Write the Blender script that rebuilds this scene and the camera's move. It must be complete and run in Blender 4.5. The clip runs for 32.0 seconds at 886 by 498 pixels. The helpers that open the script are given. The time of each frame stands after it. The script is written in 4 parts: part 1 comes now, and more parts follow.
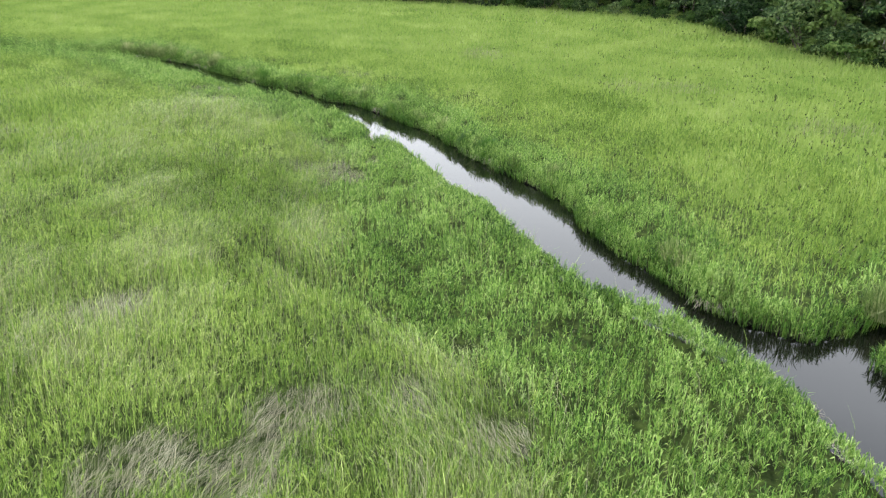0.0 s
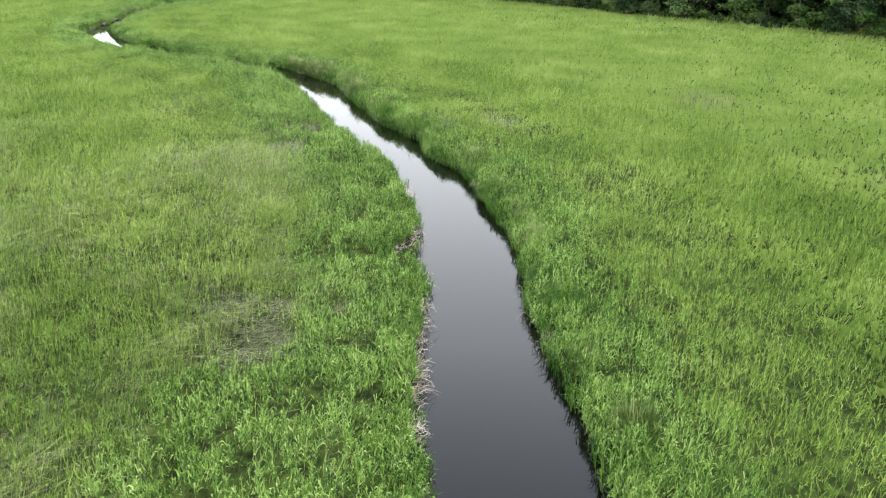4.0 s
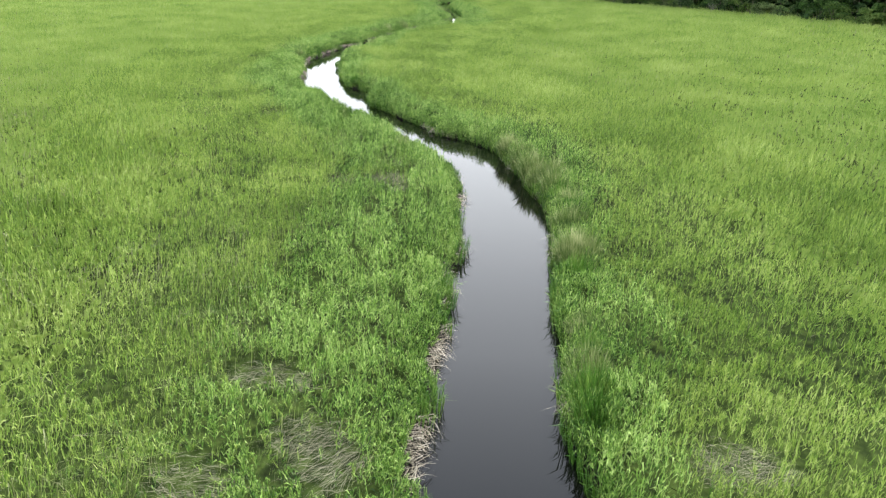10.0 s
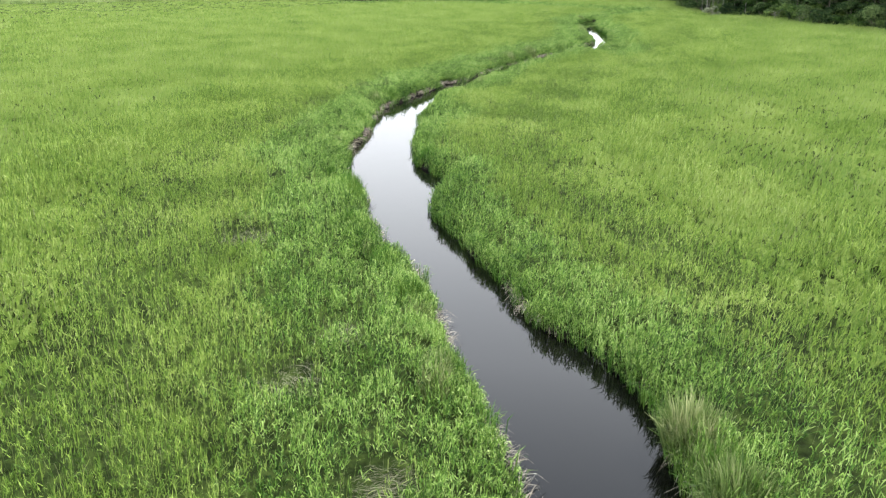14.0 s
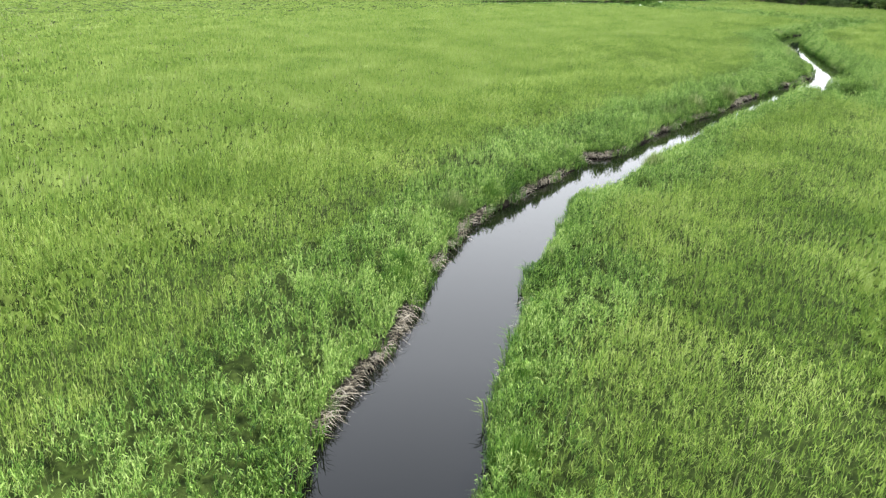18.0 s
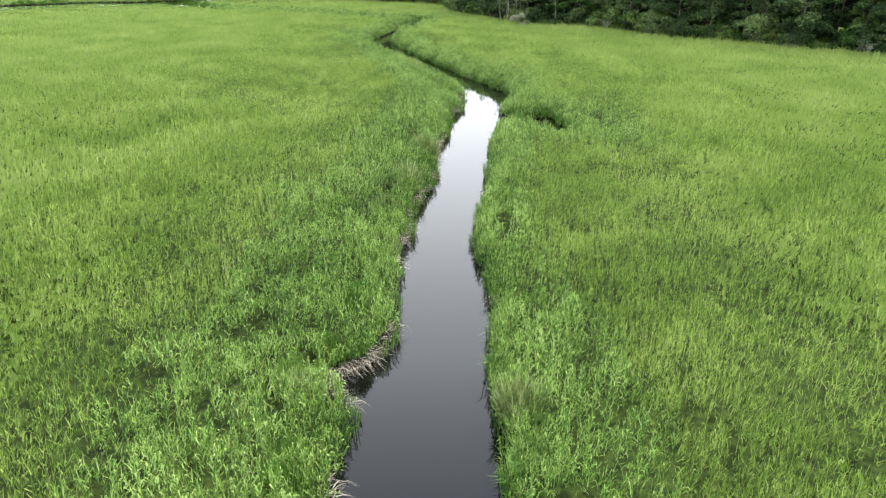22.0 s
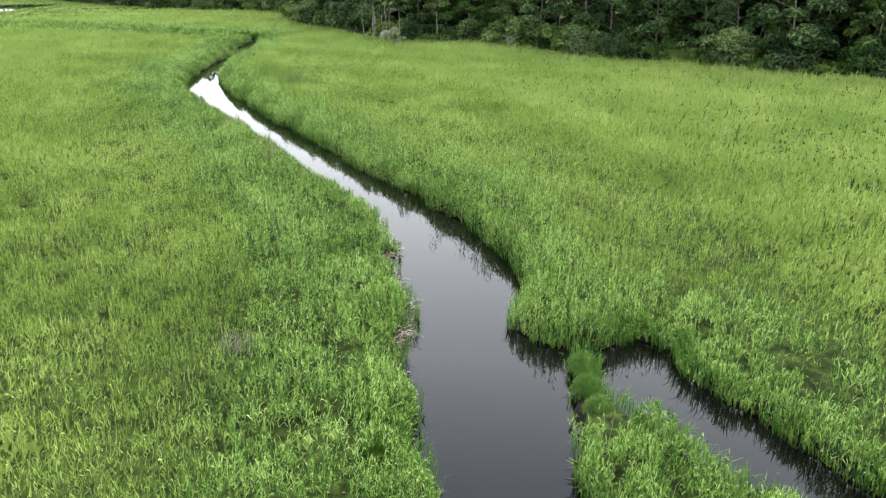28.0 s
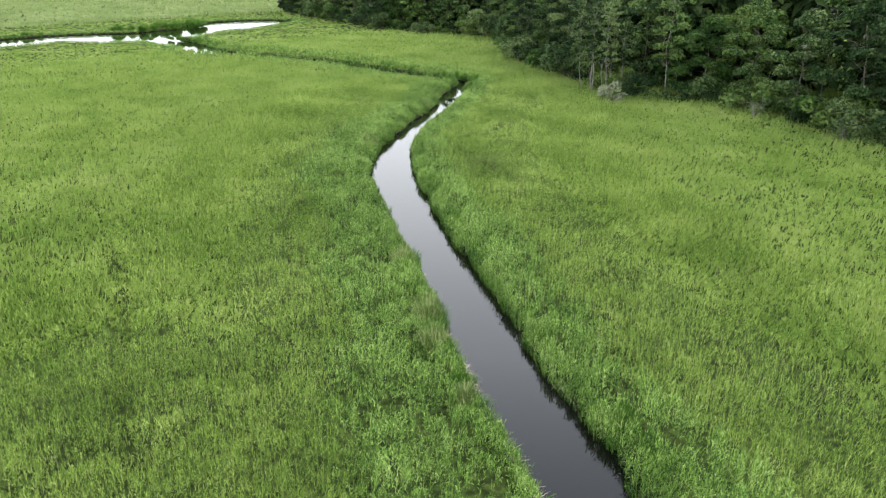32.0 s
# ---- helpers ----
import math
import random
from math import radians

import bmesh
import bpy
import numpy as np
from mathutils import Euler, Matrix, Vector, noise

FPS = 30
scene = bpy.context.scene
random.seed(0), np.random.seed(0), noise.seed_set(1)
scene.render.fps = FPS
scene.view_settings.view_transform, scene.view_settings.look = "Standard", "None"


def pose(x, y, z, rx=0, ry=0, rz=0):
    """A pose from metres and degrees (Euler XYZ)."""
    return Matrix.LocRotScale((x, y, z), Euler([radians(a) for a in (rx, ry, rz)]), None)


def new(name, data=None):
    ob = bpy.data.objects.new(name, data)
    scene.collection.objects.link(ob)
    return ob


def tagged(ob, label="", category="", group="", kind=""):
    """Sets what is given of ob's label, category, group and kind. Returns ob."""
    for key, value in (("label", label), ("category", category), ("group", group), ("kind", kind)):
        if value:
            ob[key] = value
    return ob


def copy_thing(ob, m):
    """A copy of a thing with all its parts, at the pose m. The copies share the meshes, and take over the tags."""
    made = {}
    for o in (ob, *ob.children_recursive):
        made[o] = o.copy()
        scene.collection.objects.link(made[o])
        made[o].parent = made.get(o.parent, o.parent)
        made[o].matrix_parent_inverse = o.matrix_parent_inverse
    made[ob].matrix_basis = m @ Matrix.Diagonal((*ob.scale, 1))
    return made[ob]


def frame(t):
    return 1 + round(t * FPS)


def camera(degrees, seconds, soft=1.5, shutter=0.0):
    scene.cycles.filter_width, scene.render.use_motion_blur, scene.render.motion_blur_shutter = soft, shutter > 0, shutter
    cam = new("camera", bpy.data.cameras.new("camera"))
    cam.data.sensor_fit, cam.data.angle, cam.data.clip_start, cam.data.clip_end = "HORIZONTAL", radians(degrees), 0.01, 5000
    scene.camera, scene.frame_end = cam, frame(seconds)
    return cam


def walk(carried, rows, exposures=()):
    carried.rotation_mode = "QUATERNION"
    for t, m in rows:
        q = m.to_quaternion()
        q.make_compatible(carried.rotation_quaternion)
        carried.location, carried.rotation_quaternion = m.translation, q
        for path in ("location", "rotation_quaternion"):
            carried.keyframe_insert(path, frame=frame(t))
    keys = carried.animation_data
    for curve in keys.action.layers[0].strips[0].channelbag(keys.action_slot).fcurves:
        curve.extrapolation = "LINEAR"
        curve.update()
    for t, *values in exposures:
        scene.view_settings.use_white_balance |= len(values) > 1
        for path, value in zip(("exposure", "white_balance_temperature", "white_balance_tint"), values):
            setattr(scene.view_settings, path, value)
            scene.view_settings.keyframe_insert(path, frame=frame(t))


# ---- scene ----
cam = camera(62.96, 32.0, 1.3)
# seconds, place in metres, turn in degrees
ROWS = [
    (0.0, -0.00, -0.00, 11.75, 67.22, -0.26, -0.34),
    (0.5, 2.02, 2.33, 11.72, 67.26, -0.23, 0.99),
    (1.0, 3.70, 4.72, 11.68, 67.27, -0.22, 5.06),
    (1.5, 5.04, 7.21, 11.64, 67.31, -0.26, 8.96),
    (2.0, 6.13, 9.77, 11.61, 67.42, -0.21, 10.00),
    (2.5, 6.93, 12.37, 11.58, 67.49, -0.15, 11.11),
    (4.5, 7.41, 23.55, 11.38, 67.73, -0.37, 24.29),
    (5.0, 6.87, 26.31, 11.35, 67.87, -0.37, 24.39),
    (5.5, 6.18, 29.00, 11.27, 67.92, -0.38, 24.73),
    (6.0, 5.32, 31.70, 11.18, 67.92, -0.44, 30.53),
    (6.5, 4.41, 34.55, 11.09, 67.88, -0.56, 38.68),
    (7.0, 3.24, 37.43, 11.02, 67.89, -0.52, 38.74),
    (7.5, 1.85, 40.35, 10.97, 67.94, -0.45, 38.78),
    (8.0, 0.22, 43.23, 10.94, 68.00, -0.34, 38.88),
    (8.5, -1.61, 45.99, 10.90, 68.02, -0.29, 41.06),
    (9.0, -3.41, 48.73, 10.87, 68.10, -0.31, 45.16),
    (9.5, -5.25, 51.39, 10.87, 68.14, -0.32, 46.88),
    (10.0, -7.28, 53.95, 10.87, 68.22, -0.14, 47.60),
    (10.5, -9.37, 56.41, 10.85, 68.32, 0.02, 47.54),
    (11.0, -11.52, 58.72, 10.83, 68.44, 0.09, 47.45),
    (11.5, -13.70, 61.00, 10.83, 68.54, 0.12, 47.38),
    (12.0, -16.00, 63.26, 10.84, 68.65, 0.20, 47.30),
    (12.5, -18.47, 65.56, 10.85, 68.70, 0.22, 47.38),
    (13.0, -20.97, 67.80, 10.83, 68.78, 0.24, 50.23),
    (13.5, -23.42, 70.08, 10.78, 68.92, 0.23, 54.78),
    (14.0, -25.91, 72.30, 10.72, 69.06, 0.17, 58.66),
    (14.5, -28.56, 74.46, 10.68, 69.14, 0.11, 63.09),
    (16.5, -42.16, 84.07, 10.66, 68.92, -0.43, 70.78),
    (17.0, -45.41, 85.51, 10.67, 68.92, -0.42, 70.62),
    (17.5, -48.66, 86.84, 10.70, 68.93, -0.40, 70.39),
    (18.0, -51.95, 88.07, 10.74, 68.91, -0.40, 70.22),
    (18.5, -55.28, 89.31, 10.78, 68.85, -0.35, 68.49),
    (19.0, -58.63, 90.39, 10.82, 68.72, -0.26, 60.11),
    (19.5, -62.00, 91.40, 10.83, 68.66, -0.20, 54.99),
    (20.0, -65.28, 92.55, 10.83, 68.65, -0.21, 52.20),
    (20.5, -68.46, 93.91, 10.82, 68.63, -0.20, 46.93),
    (21.0, -71.60, 95.33, 10.82, 68.62, -0.16, 38.49),
    (21.5, -74.51, 96.82, 10.83, 68.68, -0.17, 35.71),
    (22.0, -77.24, 98.56, 10.85, 68.74, -0.21, 35.66),
    (22.5, -79.91, 100.52, 10.88, 68.74, -0.20, 33.40),
    (23.0, -82.48, 102.57, 10.90, 68.76, -0.14, 29.50),
    (23.5, -84.72, 104.64, 10.90, 68.78, -0.11, 29.40),
    (24.0, -86.82, 106.83, 10.90, 68.85, -0.06, 29.41),
    (24.5, -88.85, 109.17, 10.88, 68.91, -0.00, 28.36),
    (25.0, -90.86, 111.65, 10.87, 68.98, 0.04, 27.12),
    (25.5, -92.83, 114.21, 10.88, 68.98, 0.03, 25.35),
    (27.5, -99.40, 124.97, 11.13, 68.62, 0.42, 23.24),
    (28.0, -100.88, 127.63, 11.15, 68.53, 0.32, 22.78),
    (28.5, -102.34, 130.28, 11.16, 68.51, 0.32, 22.71),
    (29.0, -103.75, 132.90, 11.21, 68.51, 0.34, 23.00),
    (29.5, -105.00, 135.26, 11.85, 68.59, 0.37, 22.93),
    (30.0, -105.97, 137.06, 13.02, 68.82, 0.41, 22.84),
    (30.5, -106.61, 138.17, 14.30, 68.94, 0.29, 33.10),
    (31.0, -106.63, 138.97, 15.47, 69.05, 0.10, 40.03),
    (31.5, -106.73, 139.27, 16.21, 68.82, 0.28, 39.56),
    (32.0, -106.94, 139.48, 16.61, 68.55, 0.34, 39.54),
]
walk(cam, [(t, pose(x, y, z, rx, ry, rz)) for t, x, y, z, rx, ry, rz in ROWS],
     ((0.0, -0.06), (6.0, -0.14), (12.0, -0.08), (24.0, -0.09), (28.0, -0.06), (30.0, -0.15), (32.0, -0.24)))

# ---------------------------------------------------------------- sky, sun
world = bpy.data.worlds.new("sky")
scene.world = world
world.use_nodes = True
wt = world.node_tree
wt.nodes.clear()
sky = wt.nodes.new("ShaderNodeTexSky")
sky.sky_type = "NISHITA"
sky.sun_disc = False
sky.sun_elevation, sky.sun_rotation = radians(52), radians(200)
sky.dust_density, sky.air_density = 3.0, 1.0
cloud = wt.nodes.new("ShaderNodeMixRGB")
cloud.inputs[0].default_value = 0.75
# thin cloud, paler and brighter towards the horizon
place, part_z = wt.nodes.new("ShaderNodeTexCoord"), wt.nodes.new("ShaderNodeSeparateXYZ")
veil = wt.nodes.new("ShaderNodeValToRGB")
for step in (0.34, 0.50, 0.66):
    veil.color_ramp.elements.new(step)
for e, (p, c) in zip(veil.color_ramp.elements, ((0.0, (1.10, 1.13, 1.16, 1)), (0.34, (1.48, 1.54, 1.62, 1)), (0.50, (1.50, 1.58, 1.70, 1)), (0.66, (0.92, 1.0, 1.14, 1)), (1.0, (0.16, 0.20, 0.28, 1)))):
    e.position, e.color = p, c
lift = wt.nodes.new("ShaderNodeMixRGB")
lift.blend_type = "MULTIPLY"
lift.inputs[0].default_value, lift.inputs[2].default_value = 1.0, (30, 30, 30, 1)
wt.links.new(place.outputs["Generated"], part_z.inputs[0])
wt.links.new(part_z.outputs["Z"], veil.inputs[0])
wt.links.new(veil.outputs[0], lift.inputs[1])
wt.links.new(lift.outputs[0], cloud.inputs[2])
back = wt.nodes.new("ShaderNodeBackground")
back.inputs[1].default_value = 0.115
wo = wt.nodes.new("ShaderNodeOutputWorld")
wt.links.new(sky.outputs[0], cloud.inputs[1])
wt.links.new(cloud.outputs[0], back.inputs[0])
wt.links.new(back.outputs[0], wo.inputs[0])

sun_data = bpy.data.lights.new("sun", "SUN")
sun_data.energy, sun_data.angle, sun_data.color = 6.6, radians(2), (1.0, 0.96, 0.93)
sun = new("sun", sun_data)
sun.matrix_world = pose(0, 0, 60, 38, 0, 160)


# ---------------------------------------------------------------- numbers
def lattice(seed):
    return np.random.RandomState(seed).rand(256, 256)


LATTICES = [lattice(s) for s in range(8)]


def rough(x, y, size, seed=0):
    """Smooth noise from 0 to 1, with bumps of about that size in metres."""
    g = LATTICES[seed % 8]
    u, v = x / size + 17.3 * seed, y / size + 9.1 * seed
    i, j = np.floor(u).astype(int), np.floor(v).astype(int)
    a, b = u - i, v - j
    a, b = a * a * (3 - 2 * a), b * b * (3 - 2 * b)
    i0, i1, j0, j1 = i % 256, (i + 1) % 256, j % 256, (j + 1) % 256
    return (g[i0, j0] * (1 - a) + g[i1, j0] * a) * (1 - b) + (g[i0, j1] * (1 - a) + g[i1, j1] * a) * b


def rough2(x, y, size, seed=0):
    return 0.6 * rough(x, y, size, seed) + 0.4 * rough(x, y, size * 0.43, seed + 1)


def smooth(a, b, x):
    k = np.clip((x - a) / (b - a), 0, 1)
    return k * k * (3 - 2 * k)


# ---------------------------------------------------------------- the plan of the water: x, y, width
LOWER = [(30, -16, 3.8), (22, -2, 3.6), (16, 10, 3.6), (13.3, 13.9, 5.8), (12.2, 16.7, 3.9), (10.5, 19.1, 3),
    (8.6, 21.4, 2.6), (6.9, 24, 3.3), (5.9, 26.6, 3.3), (5, 29.8, 3.4), (4.4, 32.7, 3.6), (3.2, 35.3, 4.1),
    (1.9, 37.9, 3.9), (0.7, 40.7, 3.4), (-0.5, 43.4, 3.6), (-1.9, 46.3, 4.2), (-3.2, 48.8, 3.8), (-4.7, 51.3, 3.5),
    (-6.3, 53.8, 3.6), (-8.2, 56.2, 3.6), (-10.4, 58.2, 3.1), (-12.6, 60.6, 3.8), (-14.5, 62.5, 3.9),
    (-16.9, 64.6, 3.7), (-19.1, 66.8, 3.5), (-21, 69.1, 3.6), (-23.1, 71.3, 3.7), (-25.1, 73.5, 3.7), (-27, 75.7, 3.8),
    (-29.1, 77.8, 3.8)]
MIDDLE = [(-29.1, 77.8, 3.8), (-31.4, 79.6, 3.7), (-34.1, 81.5, 3.6), (-36.9, 82.8, 3.9), (-39.7, 83.8, 3.9),
    (-42.2, 84.3, 3.0), (-45.0, 85.2, 2.8), (-47.9, 85.9, 2.8), (-50.9, 86.4, 2.8), (-53.9, 87.1, 2.8), (-56.7, 88.6, 3.1),
    (-59.5, 89.8, 4.3), (-62.7, 90.7, 4.1), (-65.5, 92.0, 3.9), (-67.9, 93.4, 3.6), (-70.3, 95.1, 3.4),
    (-72.8, 96.7, 3.6), (-75.2, 98.3, 3.6), (-77.9, 100.2, 4), (-80, 102.2, 3.8), (-82, 104.4, 3.1),
    (-83.6, 106.9, 3.9), (-85.3, 109.2, 3.9), (-87.3, 111.8, 3.6), (-88.6, 114.4, 3.1), (-90.3, 116.8, 3.1),
    (-92, 119.3, 3), (-93.8, 121.7, 2.9), (-95.4, 124.1, 2.9), (-97.1, 127.1, 2.9)]
UPPER = [(-97.1, 127.1, 2.9), (-98.4, 129.6, 3), (-99.9, 132.3, 3), (-101.6, 134.8, 3.1), (-103, 137.1, 3.1),
    (-104.5, 139.9, 3.2), (-105.7, 142.5, 3.8), (-107, 145.4, 4.5), (-108.4, 148.2, 4.4), (-109.9, 150.8, 4.5),
    (-111.4, 153.3, 4.1), (-113.3, 155.5, 3.7), (-115.6, 157.3, 3.5), (-118.1, 159.3, 3.6), (-120.5, 160.9, 3.5),
    (-122.9, 162.7, 3.3), (-125.4, 164.6, 3.3), (-127.5, 166.3, 3.3), (-129.8, 168.1, 3.4), (-132.4, 170.1, 3.4),
    (-134.9, 171.8, 3.3), (-137.2, 173.5, 3.3), (-140.7, 176.5, 3.5), (-147.4, 181.9, 3.6), (-151.6, 186.4, 3.5),
    (-156.5, 193.2, 2.7), (-163.3, 207, 2.6), (-168.6, 216.5, 3), (-171.4, 222.6, 3.8)]
OUTLET = [(-171.4, 222.6, 3.4), (-175.0, 225.0, 4.6), (-184.5, 225.9, 5.0), (-207.0, 228.9, 5.4), (-232.0, 227.0, 5.6), (-242.0, 226.6, 7.0), (-254.0, 231.0, 6.0), (-266.0, 233.0, 9.0), (-284.0, 238.0, 8.0)]
POOL = [(-106.2, 146.9, 0.7), (-104.9, 147.2, 0.8), (-103.2, 147.7, 2.2), (-102.3, 146.0, 2.6), (-100.9, 144.7, 2.8), (-99.6, 143.7, 2.6), (-98.4, 142.9, 2.3), (-97.1, 142.4, 1.6), (-96.0, 142.2, 0.4)]
BARE = [(-104.3, 146.0, 1.3), (-103.7, 144.7, 1.3), (-103.0, 143.7, 0.9)]
SPIT = [(-104.3, 145.6, 1.0), (-103.5, 144.0, 1.1), (-102.4, 142.2, 1.1), (-100.6, 141.2, 1.3), (-98.4, 139.9, 1.2), (-100.8, 147.8, 1.3), (-98.6, 146.0, 1.3), (-96.6, 144.2, 1.2)]
INLET = [(12.0, 19.0, 1.6), (14.4, 20.4, 1.3), (18.5, 22.0, 0.8)]
RIVER = [(-293, 196, 20), (-296.5, 206.5, 22), (-297.5, 217.5, 21), (-295.5, 225.5, 24), (-286.5, 233.5, 28), (-286.5, 243.5, 24), (-290, 251.5, 21), (-291, 260.5, 20), (-296.5, 269.5, 26), (-301.5, 278.5, 28), (-301, 285.5, 20)]
# small bays that cut into the banks, and tussocks that stand out from them: x, y, radius
BAYS = [(-60.8, 91.8, 1.1), (-59.0, 91.5, 1.3), (-57.6, 91.0, 1.1), (-3.7, 45.0, 0.9), (-112.7, 151.7, 0.8), (-89.2, 111.2, 0.9), (-114.6, 153.6, 0.7)]
TUSSOCKS = [(2.1, 44.0, 0.85), (3.0, 42.2, 0.85), (-3.9, 53.0, 0.7), (-104.3, 146.1, 0.42), (-103.9, 145.0, 0.40), (-103.4, 144.1, 0.38), (-102.3, 143.6, 0.36), (-101.6, 143.0, 0.34), (-80.4, 105.1, 0.7),
            (-168.0, 219.6, 1.3), (-174.0, 224.4, 1.2)]
TALL = [(-111.0, 156.5, 3.0), (-107.5, 151.0, 2.2), (-116.0, 160.5, 3.0), (-170.0, 221.0, 4.0), (-176.0, 228.5, 4.0)]
HEADS = [(-105.8, 148.8, 1.3), (-104.6, 148.7, 1.0), (-80.9, 106.0, 0.7)]
# narrow wet furrows and trails through the grass
FURROWS = [[(-25.1, 57.8, 0), (-22.4, 58.3, 0), (-20.5, 58.8, 0), (-18.6, 59.5, 0), (-17.2, 60.2, 0)], [(-22.4, 73.8, 0), (-21.5, 74.3, 0), (-21.0, 75.2, 0), (-20.0, 75.6, 0), (-18.9, 77.8, 0)],
           [(-17.4, 69.9, 0), (-15.7, 70.1, 0), (-14.7, 71.1, 0), (-13.0, 72.5, 0)], [(-103.1, 148.5, 0), (-102.4, 149.8, 0), (-101.7, 152.4, 0), (-100.3, 154.4, 0), (-96.8, 159.0, 0), (-93.9, 163.0, 0), (-88.9, 169.0, 0)],
           [(-101.5, 166.6, 0), (-96.0, 167.0, 0), (-92.0, 169.5, 0), (-88.0, 178.0, 0)], [(-8.0, 26.5, 0), (-6.3, 25.1, 0), (-4.2, 22.6, 0), (-2.5, 21.3, 0), (0.4, 19.1, 0)],
           [(-12.0, 39.0, 0), (-10.2, 39.7, 0), (-7.5, 40.8, 0), (-4.0, 43.4, 0)], [(-148.0, 157.6, 0), (-142.6, 155.6, 0), (-131.5, 149.7, 0), (-126.9, 148.0, 0)],
           [(-24.0, 74.0, 0), (-19.0, 74.4, 0), (-14.0, 73.4, 0), (-9.5, 72.0, 0)]]
# where the grass lies flat, and where pale straw stands thick: x, y, radius
PITS = [(-73.7, 105.2, 0.55), (-71.8, 104.8, 0.45), (-86.4, 117.4, 0.35), (-80.8, 108.9, 0.35)]
FLAT = [(-18.7, 60.6, 0.9), (-21.8, 61.9, 0.6), (-17.6, 68.9, 0.35), (-12.7, 67.0, 0.7), (-35.0, 75.3, 1.2), (-36.6, 73.6, 0.8), (-33.6, 74.8, 0.6), (-37.3, 77.6, 0.7), (-7.2, 37.5, 1.1), (-5.6, 38.1, 0.8), (-4.8, 35.7, 1.3), (-3.6, 39.0, 0.6), (-0.8, 15.7, 0.9), (-3.6, 15.2, 1.3), (-4.4, 13.1, 1.3), (-6.8, 13.3, 1.2), (-10.7, 21.2, 1.4),
        (-20.0, 58.3, 1.0), (-17.1, 55.5, 1.4), (-22.8, 61.4, 0.8), (-19.6, 60.8, 0.9), (-12.4, 67.3, 1.0), (-10.5, 65.6, 0.8), (-7.3, 67.3, 1.2), (-9.2, 69.6, 0.7),
        (-113.7, 142.6, 0.6), (-53.8, 79.9, 0.9), (-44.0, 79.6, 0.6), (-42.4, 77.3, 0.9), (1.6, 14.2, 0.9)]
PALE = [(4.5, 80.1, 2.6), (16.4, 61.5, 2.2), (20.3, 60.2, 2.4), (25.4, 45.4, 2.2), (-117.8, 177.4, 1.2), (-142.0, 187.5, 3.0), (-120.3, 165.6, 0.8), (-5.0, 35.3, 2.6),
        (-17.4, 49.8, 4.0), (-18.2, 39.5, 4.0), (-10.5, 20.1, 3.0), (-10.1, 25.1, 3.0), (-5.5, 27.5, 2.2), (-14.0, 32.0, 3.0)]


def course(nodes, step=0.4):
    """Points along a smooth line through the nodes, with the width."""
    p = np.array([nodes[0], *nodes, nodes[-1]], float)
    out = []
    for k in range(1, len(p) - 2):
        a, b, c, d = p[k - 1:k + 3]
        n = max(2, int(np.hypot(*(c - b)[:2]) / step))
        s = np.linspace(0, 1, n, endpoint=False)[:, None]
        out.append(0.5 * (2 * b + (c - a) * s + (2 * a - 5 * b + 4 * c - d) * s ** 2 + (3 * b - a - 3 * c + d) * s ** 3))
    return np.concatenate(out)


X0, Y0, CELL = -345.0, -40.0, 0.5
NX, NY = 860, 740
GX, GY = np.meshgrid(X0 + CELL * np.arange(NX), Y0 + CELL * np.arange(NY), indexing="ij")
SHORE = np.full((NX, NY), 12.0)
CREEK = np.concatenate([course(LOWER), course(MIDDLE), course(UPPER)])
for line in (CREEK, course(OUTLET), course(POOL), course(INLET), course(RIVER, 1.0)):
    for x, y, w in line:
        i, j, r = int((x - X0) / CELL), int((y - Y0) / CELL), 26 + int(w)
        s = np.s_[max(i - r, 0):max(i + r, 0), max(j - r, 0):max(j + r, 0)]
        SHORE[s] = np.minimum(SHORE[s], np.hypot(GX[s] - x, GY[s] - y) - w / 2 - 0.18)
for x, y, r in BAYS:
    np.minimum(SHORE, np.hypot(GX - x, GY - y) - r, out=SHORE)
# the banks are uneven
SHORE += np.where(SHORE < 11, 0.40 * (rough(GX, GY, 2.6, 1) - 0.5) + 0.40 * (rough(GX, GY, 1.2, 2) - 0.5), 0)
FURROW = np.full((NX, NY), 5.0)
for nodes in FURROWS:
    for x, y, w in course(nodes):
        i, j = int((x - X0) / CELL), int((y - Y0) / CELL)
        s = np.s_[i - 8:i + 9, j - 8:j + 9]
        FURROW[s] = np.minimum(FURROW[s], np.hypot(GX[s] - x, GY[s] - y))


def on_grid(g, x, y):
    u, v = np.clip((x - X0) / CELL, 0, NX - 1.01), np.clip((y - Y0) / CELL, 0, NY - 1.01)
    i, j = u.astype(int), v.astype(int)
    a, b = u - i, v - j
    return (g[i, j] * (1 - a) + g[i + 1, j] * a) * (1 - b) + (g[i, j + 1] * (1 - a) + g[i + 1, j + 1] * a) * b


def shore(x, y):
    """Metres from the water's edge; inside the water it is negative."""
    return on_grid(SHORE, x, y)


def on_bank(x, y):
    """The place moved straight back onto the bank if it lies in the water."""
    p = np.array([x, y], float)
    for _ in range(12):
        d = shore(p[:1], p[1:])[0]
        if d > 0.1:
            break
        g = np.array([shore(p[:1] + 0.6, p[1:])[0] - shore(p[:1] - 0.6, p[1:])[0], shore(p[:1], p[1:] + 0.6)[0] - shore(p[:1], p[1:] - 0.6)[0]])
        p += g / (np.hypot(*g) + 1e-6) * 0.15
    return p[0], p[1]


